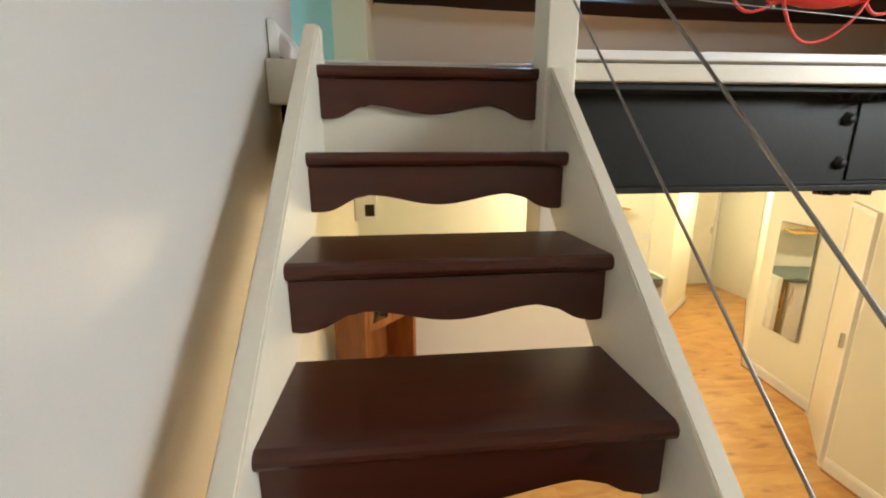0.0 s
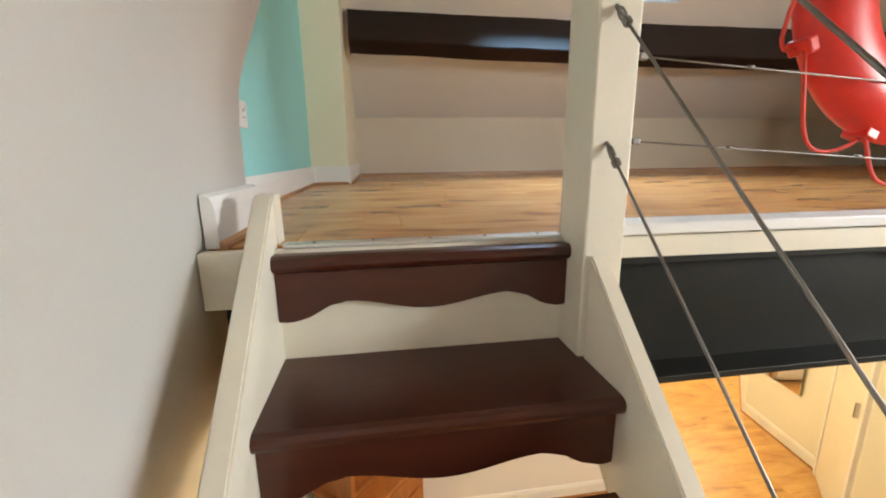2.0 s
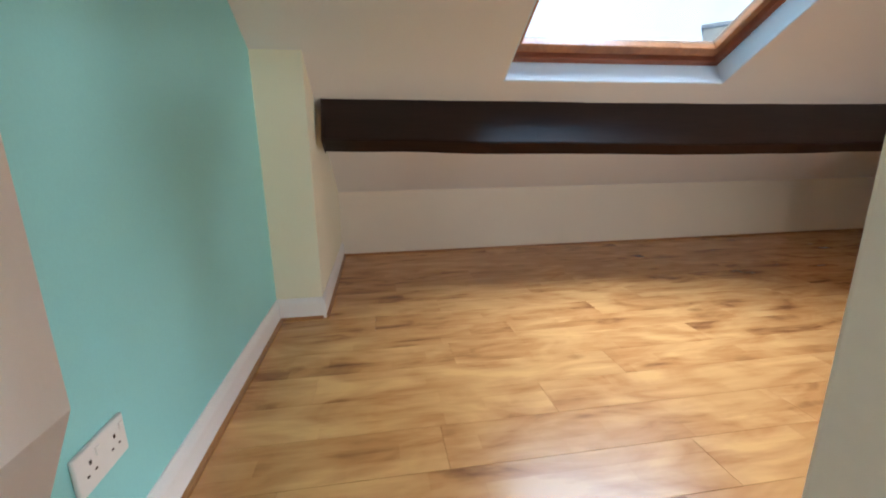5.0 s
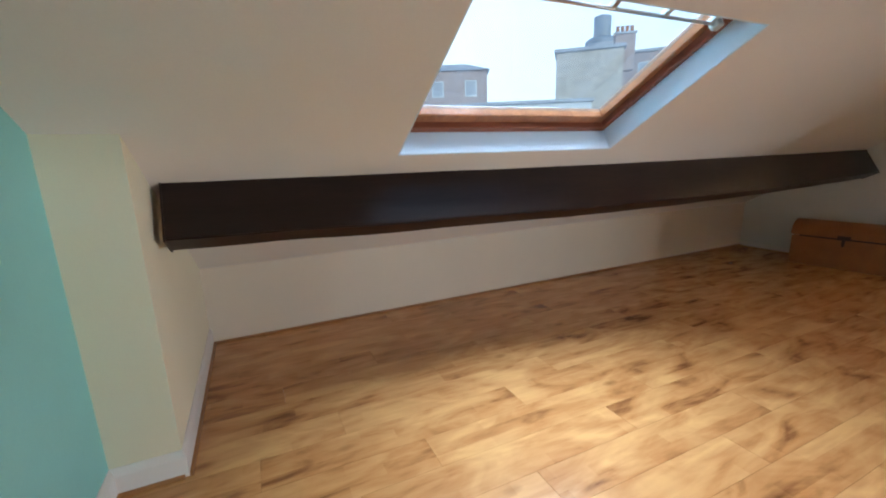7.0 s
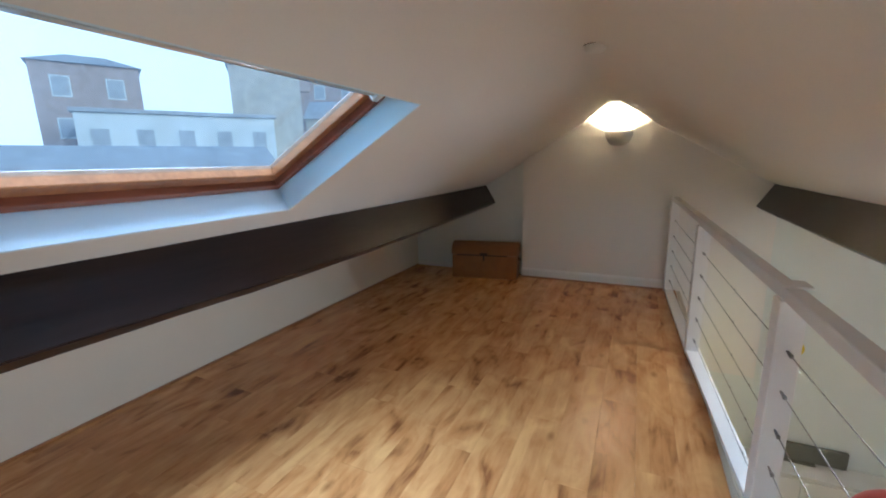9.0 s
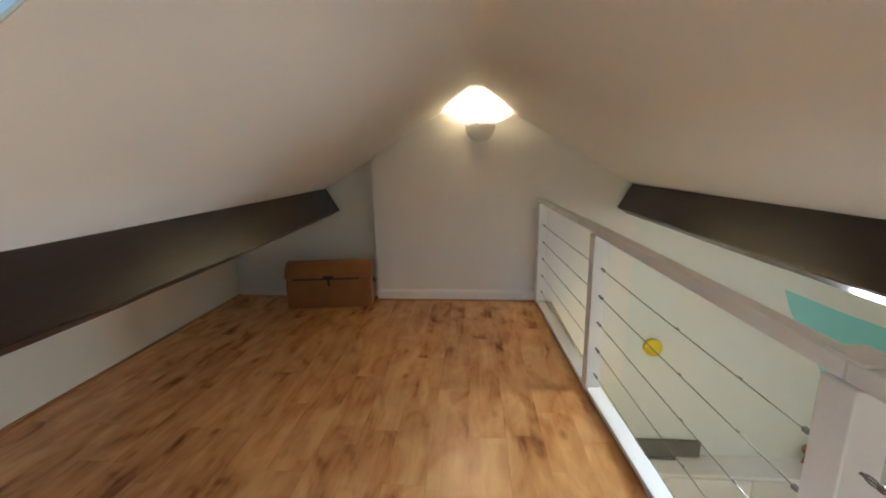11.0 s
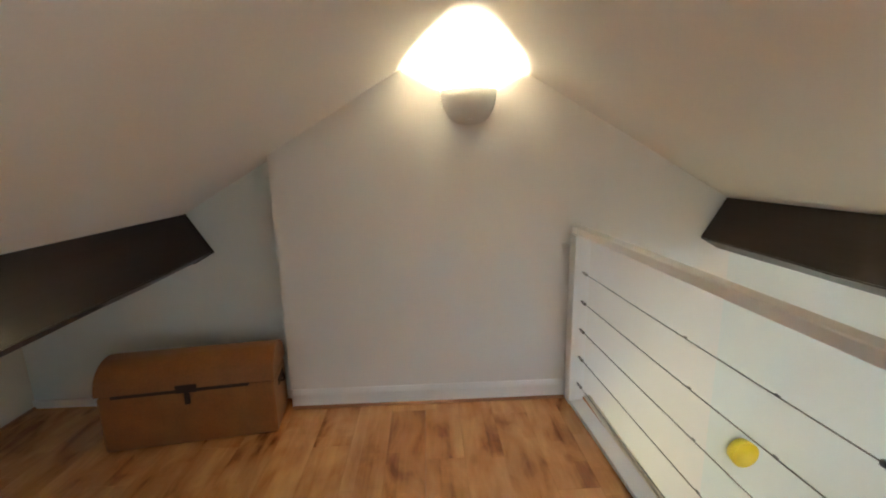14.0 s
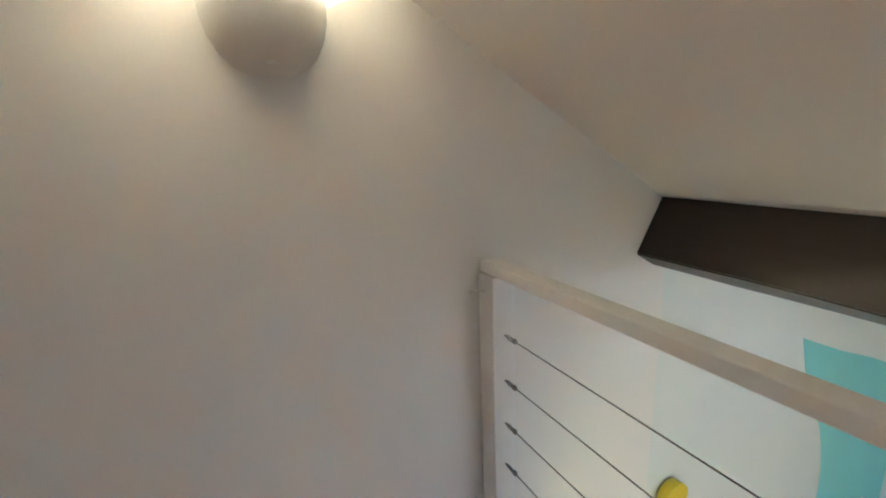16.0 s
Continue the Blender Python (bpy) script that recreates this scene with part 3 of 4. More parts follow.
def balustrade():
    b = base("balustrade", "white timber balustrade with tensioned wires along the loft edge", "balustrade")
    for i, (x, y) in enumerate(zip(POSTS, POST_Y)):
        z0 = -0.50 if i == 0 else 0.0
        w = 0.042 if i == 0 else 0.046
        y0, y1 = (-0.165, -0.045) if i == 0 else (y - 0.086, y)
        part("post", boxed(x - w, x + w, y0, y1, z0, RAIL_Z[i] - (0.041 if i == 3 else 0.051) if i else 1.04, bevel=0.004), M_WHITE if i else M_IVORY, b)
    for i in range(3):
        xa, xb, ya, yb = POSTS[i], POSTS[i + 1], POST_Y[i] - 0.043, POST_Y[i + 1] - 0.043
        L = math.hypot(xb - xa, yb - ya)
        m = Matrix.Translation((xa, ya, 0)) @ Matrix.Rotation(math.atan2(yb - ya, xb - xa), 4, "Z")
        e0, e1 = (0.043 if i == 0 else 0.003), (L - 0.003 if i < 2 else L + 0.045)
        rail = boxed(e0, e1, -0.026, 0.034, -RAIL_H[i], 0.0, bevel=0.005)
        for v in rail.verts:
            v.co.z += RAIL_Z[i] + (RAIL_Z[i + 1] - RAIL_Z[i]) * v.co.x / L
        bmesh.ops.transform(rail, matrix=m, verts=rail.verts)
        part("rail", rail, M_WHITE, b)
        part("bottom_rail", boxed(0.043 if i == 0 else 0.048, L - 0.048, -0.043, 0.043, 0.007, 0.032, bevel=0.004, m=m), M_WHITE, b)
        for z in HEIGHTS:
            p, q = m @ Vector((0.047, 0, z + WIRE_DZ[i])), m @ Vector((L - 0.047, 0, z + WIRE_DZ[i + 1]))
            wire = [p.lerp(q, k / 8) - Vector((0, 0, 0.004 * math.sin(math.pi * k / 8))) for k in range(9)]
            cable = part("wire", tube(wire, 0.0020, 6), M_WIRE, b)
            hook(b, p, q - p)
            hook(b, q, p - q)
            for k in (0.16, 0.36):
                c = p.lerp(q, k * (0.8 + 0.5 * z))
                part("crimp", tube([c, c + (q - p).normalized() * 0.014], 0.004, 6), M_WIRE, cable)
    # small cap block over the joint of the two rails
    part("rail_cap", boxed(POSTS[1] - 0.05, POSTS[1] + 0.05, POST_Y[1] - 0.092, POST_Y[1] - 0.002, 0.987, 0.997, bevel=0.003), M_WHITE, b)
    part("wall_bolt", tube([(-0.06, 0.055, 0.955), (-0.03, 0.13, 0.952)], 0.004, 6), M_PLASTIC, b)
    return b


balustrade()


# ---- stairs ----
RISE, RUN = 0.205, 0.232
STEPS = [(-0.110, -0.012), (-0.330, -0.243)] + [(-0.583 - RUN * i, -0.440 - RISE * i) for i in range(11)]


def tread_bm():
    # board with a bullnose front and a wavy apron under it; origin at nose top, left end
    W = 0.645
    prof = [(0.0, -0.012), (0.004, -0.004), (0.014, 0.0), (0.262, 0.0), (0.262, -0.032), (0.014, -0.034), (0.004, -0.028), (0.0, -0.020)]
    bm = prism(prof, "x", 0, W)
    return bm


WAVE = [(0.05, -0.140), (0.22, -0.101), (0.50, -0.126), (0.79, -0.101), (0.95, -0.140)]


def apron_bm():
    W, pts = 0.62, []
    for i in range(41):
        u = i / 40
        x = 0.01 + W * u
        if u < 0.05 or u > 0.95:
            z = -0.140
        else:
            z = WAVE[-1][1]
            for (ua, za), (ub, zb) in zip(WAVE, WAVE[1:]):
                if ua <= u <= ub:
                    z = za + (zb - za) * (0.5 - 0.5 * math.cos(math.pi * (u - ua) / (ub - ua)))
                    break
        pts.append((x, z))
    pts += [(0.01 + W, -0.0345), (0.01, -0.0345)]
    return prism(pts, "y", 0.018, 0.036, bevel=0.003)


def stairs():
    s = base("staircase", "steep open staircase with dark mahogany treads and ivory strings", "staircase")
    t_me = a_me = None
    for i, (y, z) in enumerate(STEPS):
        x = -5.888
        if i == 0:
            bm = prism([(0.0, -0.012), (0.004, -0.004), (0.014, 0.0), (0.038, 0.0), (0.038, -0.032), (0.014, -0.034), (0.004, -0.028), (0.0, -0.020)], "x", 0, 0.625)
            t = part("tread", bm, M_TREAD, s)
        elif t_me is None:
            t = part("tread", tread_bm(), M_TREAD, s)
            t_me = t.data
        else:
            t = new("tread", t_me)
            t.parent = s
        t.location = (x, y, z)
        if a_me is None:
            a = part("apron", apron_bm(), M_TREAD, t)
            a_me = a.data
        else:
            a = new("apron", a_me)
            a.parent = t
    # strings: boards along the pitch
    for name, x0, x1, y_top, z_top in (("string_west", -5.915, -5.877, -0.035, 0.105), ("string_east", -5.253, -5.217, -0.168, -0.020)):
        z_at = lambda y: z_top + 0.915 * (y - y_top)
        yb = -2.95
        d = 0.34
        pts = [(y_top, z_top), (y_top, z_top - d), (yb, max(LOW, z_at(yb) - d)), (yb, z_at(yb))]
        part("string", prism(pts, "x", x0, x1, bevel=0.004), M_IVORY, s)
    part("riser_panel", boxed(-5.892, -5.245, -0.069, -0.055, -0.30, -0.005), M_IVORY, s, "ivory panel under the top step")
    part("string_cap", boxed(-5.916, -5.875, -0.03, 0.02, -0.11, 0.102, bevel=0.004), M_IVORY, s)
    newel = part("newel_post", boxed(-5.26, -5.17, -2.95, -2.86, LOW, -1.85, bevel=0.004), M_IVORY, s)
    for z in (0.194, 0.43, 0.664):
        a = Vector((-5.232, -0.166, z))
        b_ = Vector((-5.232, -2.86, z - 2.694 * 0.97))
        mid = [a.lerp(b_, j / 10) for j in range(11)]
        part("wire", tube(mid, 0.0027, 6), M_WIRE, s)
        hook(s, a, b_ - a)
    return s


stairs()


# ---- loft things ----
def chest():
    c = base("trunk", "brown domed-lid trunk with a lock standing in the alcove", "trunk")
    W, D, H = 0.83, 0.30, 0.30
    part("body", boxed(-W / 2, W / 2, -D / 2, D / 2, 0, H, bevel=0.012), M_CHEST, c)
    # domed lid
    pts = [(-D / 2 - 0.006, H + 0.008)]
    for i in range(13):
        a = math.pi * i / 12
        pts.append((-(D / 2 + 0.004) * math.cos(a), H + 0.016 + 0.143 * math.sin(a)))
    pts += [(D / 2 + 0.006, H + 0.008)]
    part("lid", prism(pts, "x", -W / 2 - 0.006, W / 2 + 0.006, bevel=0.004), M_CHEST, c)
    part("gap", boxed(-W / 2 + 0.07, W / 2 - 0.12, -D / 2 - 0.008, -D / 2 + 0.03, H - 0.006, H + 0.009), M_DARK, c, "dark slot under the lid")
    l = part("lock_plate", boxed(-0.05, 0.05, -D / 2 - 0.014, -D / 2 - 0.004, H - 0.008, H + 0.035, bevel=0.004), M_DARK, c)
    part("hasp", boxed(-0.012, 0.012, -D / 2 - 0.018, -D / 2 - 0.003, H - 0.07, H - 0.006, bevel=0.004), M_DARK, l)
    for s in (-1, 1):
        hx = s * (W / 2 + 0.004)
        arc = [(hx + s * 0.02 * math.sin(math.pi * i / 8), -0.05 + 0.1 * i / 8, H - 0.05 - 0.02 * math.sin(math.pi * i / 8)) for i in range(9)]
        part("handle", tube(arc, 0.006, 6), M_DARK, c)
        part("handle_plate", boxed(min(hx, hx + s * 0.004), max(hx, hx + s * 0.004), -0.065, 0.065, H - 0.075, H - 0.03, bevel=0.002), M_DARK, c)
    c.matrix_world = pose(-0.145, 2.145, 0.0, 0, 0, -90 + 8)
    return c


chest()


def wall_lamp():
    w = base("wall_lamp", "lit plaster half-bowl uplighter on the gable wall", "lamp")
    prof = [(0.0001, -0.166), (0.012, -0.166), (0.05, -0.163), (0.085, -0.148), (0.112, -0.12), (0.132, -0.08), (0.142, -0.04), (0.146, 0.0), (0.136, 0.0), (0.132, -0.04), (0.122, -0.078), (0.104, -0.112), (0.08, -0.138), (0.05, -0.150), (0.0001, -0.152)]
    bm = lathe(prof, 28, arc=math.pi)
    part("bowl", bm, M_PLASTER, w, "grey-white plaster bowl")
    part("back_plate", boxed(-0.06, 0.06, 0.001, 0.012, -0.13, -0.03, bevel=0.003), M_PLASTIC, w)
    part("bulb_holder", lathe([(0.0, -0.150), (0.02, -0.150), (0.02, -0.125), (0.0, -0.125)], 14, m=Matrix.Translation((0, 0.07, 0))), M_PLASTIC, w)
    bulb = part("bulb", lathe([(0.001, -0.125), (0.014, -0.123), (0.020, -0.113), (0.021, -0.106), (0.016, -0.097), (0.001, -0.093)], 16, m=Matrix.Translation((0, 0.07, 0))), M_BULB, w, "glowing bulb")
    w.matrix_world = pose(0.0, 0.645, 1.766, 0, 0, 90)
    return w


wall_lamp()


def smoke_alarm():
    s = base("smoke_alarm", "round white plastic smoke alarm at the ridge", "smoke alarm")
    part("body", lathe([(0.001, -0.036), (0.035, -0.036), (0.05, -0.028), (0.056, -0.012), (0.056, 0.0), (0.001, 0.0)], 28), M_PLASTIC, s)
    part("base_ring", lathe([(0.056, -0.004), (0.062, -0.004), (0.062, 0.006), (0.056, 0.006)], 28), M_GREY, s)
    s.matrix_world = pose(-2.75, 0.665, 2.027)
    return s


smoke_alarm()


def socket():
    s = base("wall_socket", "white plastic double wall socket on the teal wall", "socket")
    part("plate", boxed(0, 0.010, -0.073, 0.073, -0.043, 0.043, bevel=0.004), M_PLASTIC, s)
    for dy in (-0.036, 0.036):
        for dz, wz, oy in ((0.012, 0.008, 0.0), (-0.010, 0.004, -0.011), (-0.010, 0.004, 0.011)):
            part("pin_hole", boxed(0.0095, 0.0108, dy + oy - 0.003, dy + oy + 0.003, dz - wz / 2, dz + wz / 2), M_DARK, s)
        part("switch", boxed(0.0095, 0.014, dy - 0.006 + 0.022, dy + 0.006 + 0.022, 0.012, 0.03, bevel=0.001), M_PLASTIC, s)
    s.location = (XW, 0.53, 0.315)
    return s


socket()


def life_ring():
    r = base("life_ring", "red plastic life ring with cord loops hung on the balustrade wires", "life ring")
    R, tr = 0.275, 0.09
    bm = bmesh.new()
    n, s = 48, 16
    ring = []
    for i in range(n):
        a = math.tau * i / n
        ring.append([bm.verts.new(((R + tr * math.cos(b)) * math.cos(a), 0.62 * tr * math.sin(b), (R + tr * math.cos(b)) * math.sin(a))) for b in (math.tau * k / s for k in range(s))])
    for i in range(n):
        for k in range(s):
            f = bm.faces.new((ring[i][k], ring[(i + 1) % n][k], ring[(i + 1) % n][(k + 1) % s], ring[i][(k + 1) % s]))
            f.smooth = True
    part("ring", bm, M_RED, r)
    for j in range(8):
        a0 = math.tau * (j + 0.5) / 8
        a1 = a0 + math.tau / 8
        p, q = [Vector((math.cos(a) * (R + tr), 0, math.sin(a) * (R + tr))) for a in (a0, a1)]
        pts = []
        for k in range(13):
            u = k / 12
            c = p.lerp(q, u)
            out = Vector((c.x, 0, c.z)).normalized()
            sag = 4 * u * (1 - u)
            pts.append(c + out * 0.045 * sag + Vector((0, 0.015 * math.sin(6 * u + j), -0.075 * sag)))
        part("cord", tube(pts, 0.005, 7), M_REDROPE, r)
        m = Matrix.Translation(p) @ Matrix.Rotation(-a0, 4, "Y")
        part("clip", boxed(-0.02, 0.006, -0.03, 0.03, -0.018, 0.018, bevel=0.005, m=m), M_RED, r)
    hang = [(-0.03, 0.0, R + tr - 0.01), (-0.035, 0.05, R + tr + 0.03), (-0.02, 0.075, R + tr + 0.045), (0.0, 0.05, R + tr + 0.03), (-0.01, 0.0, R + tr - 0.01)]
    part("tie", tube(hang, 0.006, 7), M_REDROPE, r)
    r.matrix_world = pose(-4.364, -0.045, 0.546, 0, 0, -2)
    return r


life_ring()


def yellow_cup():
    y = base("wall_light", "round yellow plastic wall light on the gable wall", "wall light")
    part("shade", lathe([(0.001, 0.012), (0.07, 0.012), (0.085, 0.016), (0.092, 0.075), (0.086, 0.075), (0.078, 0.03), (0.001, 0.03)], 32), M_YELLOW, y)
    part("mount", lathe([(0.001, 0.0), (0.05, 0.0), (0.05, 0.013), (0.001, 0.013)], 20), M_PLASTIC, y)
    y.matrix_world = pose(XG, -1.165, -0.515, 0, -90, 0)
    return y


yellow_cup()

# ---- lower storey, seen below and through the steps ----
HW_Y = 1.90
hw = wall_piece("wall_half", boxed(-6.2, -3.55, HW_Y, HW_Y + 0.12, LOW, -1.44), M_WALL, "white half-height kitchen partition wall")
tagged(put("trim_ledge", boxed(-6.2, -3.53, HW_Y - 0.02, HW_Y + 0.14, -1.44, -1.405, bevel=0.004), M_WHITE), "white ledge on the half wall", "trim", kind="structure")
skirting([(-5.5, HW_Y), (-3.55, HW_Y)], side=-1, z=LOW, h=0.12)
wall_piece("wall_kitchen", boxed(-6.2, -2.2, 4.0, 4.2, LOW, -0.36), M_PALE, "cream kitchen back wall")
wall_piece("wall_kitchen_end", prism([(-1.86, 3.97), (-0.95, 4.78), (-0.95, 5.7), (-2.2, 5.7), (-2.2, 3.97)], "z", LOW, -0.36), M_PALE, "cream wall beside the hallway")
skirting([(-2.2, 3.97), (-1.86, 3.97), (-0.95, 4.78)], side=-1, z=LOW, h=0.12)
wall_piece("wall_hall_end", boxed(-0.95, 1.2, 5.65, 5.85, LOW, -0.36), M_PALE, "cream wall at the end of the hallway")
wall_piece("wall_mirror", prism([(-1.69, 2.70), (-1.80, 1.80), (-2.39, 1.13), (-2.39, -0.04), (-2.2, -0.04), (-2.2, 1.05), (-1.62, 1.72), (-1.50, 2.62), (0.15, 4.50), (0.30, 4.70), (0.30, 5.65), (0.18, 5.65), (0.18, 4.74)], "z", LOW, -0.36), M_PALE, "cream angled hallway wall with a mirror")
skirting([(-1.69, 2.70), (-1.80, 1.80)], side=-1, z=LOW, h=0.12)
skirting([(0.18, 4.74), (-1.69, 2.70)], side=-1, z=LOW, h=0.12)
skirting([(-2.39, 1.13), (-2.39, -0.04)], side=-1, z=LOW, h=0.12)


def flush_door(name, a, b, z1, label):
    d = tagged(new(name), label, "door", kind="structure")
    L = math.hypot(b[0] - a[0], b[1] - a[1])
    m = Matrix.Translation((a[0], a[1], LOW)) @ Matrix.Rotation(math.atan2(b[1] - a[1], b[0] - a[0]), 4, "Z")
    H = z1 - LOW
    part("door_leaf", boxed(0.05, L - 0.05, -0.020, 0.004, 0.01, H - 0.05, bevel=0.003, m=m), M_IVORY, d)
    for x0, x1, z0, zz in ((0.0, 0.046, 0.0, H), (L - 0.046, L, 0.0, H), (0.046, L - 0.046, H - 0.046, H)):
        part("architrave", boxed(x0, x1, -0.028, 0.004, z0, zz, bevel=0.004, m=m), M_WHITE, d)
    h = part("door_handle", boxed(L - 0.12, L - 0.105, -0.05, -0.02, 0.98, 1.10, bevel=0.004, m=m), M_CHROME, d)
    return d


flush_door("door_1", (-1.825, 1.775), (-2.37, 1.155), -0.66, "cream flush door in the angled hallway wall")
flush_door("door_2", (-0.60, 5.65), (0.16, 5.65), -0.70, "cream flush door at the end of the hallway")
sign = base("door_sign", "small red sign above the hallway door", "sign")
part("plate", boxed(0.40 - 0.62, 0.68 - 0.62, 5.622, 5.645, -0.64, -0.58, bevel=0.003), M_RED, sign)
part("lettering", boxed(0.44 - 0.62, 0.64 - 0.62, 5.618, 5.6215, -0.62, -0.60), M_PLASTIC, sign)

mir = base("wall_mirror", "tall frameless mirror on the hallway wall", "mirror")
mm = Matrix.Translation((-1.73, 2.50, 0)) @ Matrix.Rotation(math.atan2(-0.90, -0.11), 4, "Z")
part("backing", boxed(0, 0.44, -0.008, 0.0, -2.10, -0.945, m=mm), M_GREY, mir)
part("glass", boxed(0.002, 0.438, -0.013, -0.0085, -2.098, -0.947, m=mm), M_MIRROR, mir, "silvered mirror glass")
mir.location = (-0.004, 0.0, 0)
sw = base("light_switch", "white plastic light switch on the cream wall", "switch")
part("plate", boxed(-2.32, -2.235, 3.99, 3.999, -1.44, -1.355, bevel=0.003), M_PLASTIC, sw)
part("rocker", boxed(-2.285, -2.27, 3.984, 3.99, -1.41, -1.385, bevel=0.002), M_PLASTIC, sw)
def dresser():
    d = base("dresser", "orange pine glazed dresser beside the half wall", "dresser")
    lo = part("lower_body", boxed(-6.17, -5.56, 1.48, HW_Y - 0.03, LOW, -1.86, bevel=0.006), M_PINE, d)
    part("counter", boxed(-6.19, -5.535, 1.45, HW_Y - 0.025, -1.86, -1.83, bevel=0.008), M_PINE, d)
    part("drawer", boxed(-6.12, -5.61, 1.462, 1.485, -2.02, -1.89, bevel=0.005), M_PINE, d)
    part("knob", lathe([(0.001, 0.03), (0.016, 0.025), (0.018, 0.015), (0.008, 0.0), (0.001, 0.0)], 12, m=Matrix.Translation((-5.86, 1.462, -1.955)) @ Matrix.Rotation(radians(90), 4, "X")), M_PINE, d)
    for x0, x1 in ((-6.12, -5.87), (-5.86, -5.61)):
        door = part("door", boxed(x0, x1, 1.462, 1.485, -2.62, -2.05, bevel=0.005), M_PINE, d)
        part("panel", boxed(x0 + 0.05, x1 - 0.05, 1.455, 1.463, -2.56, -2.11, bevel=0.006), M_PINE, door)
    # upper cabinet: posts, shelves, glazed doors
    x0, x1, y0, y1, z0, z1 = -6.15, -5.62, 1.58, HW_Y - 0.03, -1.83, -0.95
    part("back", boxed(x0, x1, y1 - 0.02, y1, z0, z1), M_PINE, d)
    for xa in (x0, x1 - 0.035):
        part("side", boxed(xa, xa + 0.035, y0, y1 - 0.02, z0, z1, bevel=0.004), M_PINE, d)
    for z in (z0 + 0.001, z0 + 0.42, z1 - 0.03):
        part("shelf", boxed(x0 + 0.035, x1 - 0.035, y0 + 0.03, y1 - 0.02, z, z + 0.025), M_PINE, d)
    cor = prism([(x0 - 0.03, z1), (x1 + 0.03, z1), (x1 + 0.045, z1 + 0.05), (x1 - 0.06, z1 + 0.062), ((x0 + x1) / 2, z1 + 0.10), (x0 + 0.06, z1 + 0.062), (x0 - 0.045, z1 + 0.05)], "y", y0 - 0.03, y1, bevel=0.006)
    part("cornice", cor, M_PINE, d)
    mid = (x0 + x1) / 2
    for xa, xb in ((x0 + 0.037, mid - 0.002), (mid + 0.002, x1 - 0.037)):
        door = new("glazed_door")
        door.parent = d
        bm = bmesh.new()
        for b_ in ((xa, xa + 0.04, z0 + 0.45, z1 - 0.035), (xb - 0.04, xb, z0 + 0.45, z1 - 0.035), (xa + 0.04, xb - 0.04, z0 + 0.45, z0 + 0.49), (xa + 0.04, xb - 0.04, z1 - 0.075, z1 - 0.035), (xa + 0.04, xb - 0.04, z0 + 0.63, z0 + 0.645)):
            box(bm, b_[0], b_[1], y0, y0 + 0.022, b_[2], b_[3])
        part("door_frame", bm, M_PINE, door)
        part("pane", boxed(xa + 0.03, xb - 0.03, y0 + 0.009, y0 + 0.013, z0 + 0.48, z1 - 0.06), M_GLASS, door)
    for i in range(4):
        part("glassware", lathe([(0.001, 0), (0.025, 0), (0.03, 0.10), (0.026, 0.10), (0.022, 0.006), (0.001, 0.006)], 12, m=Matrix.Translation((x0 + 0.1 + 0.11 * i, y0 + 0.15, z0 + 0.446))), M_GREY, d)
    # turned across the corner
    d.matrix_world = Matrix.Translation((-5.825, 1.46, 0)) @ Matrix.Rotation(radians(50), 4, "Z") @ Matrix.Translation((5.88, -1.70, 0))
    return d


dresser()


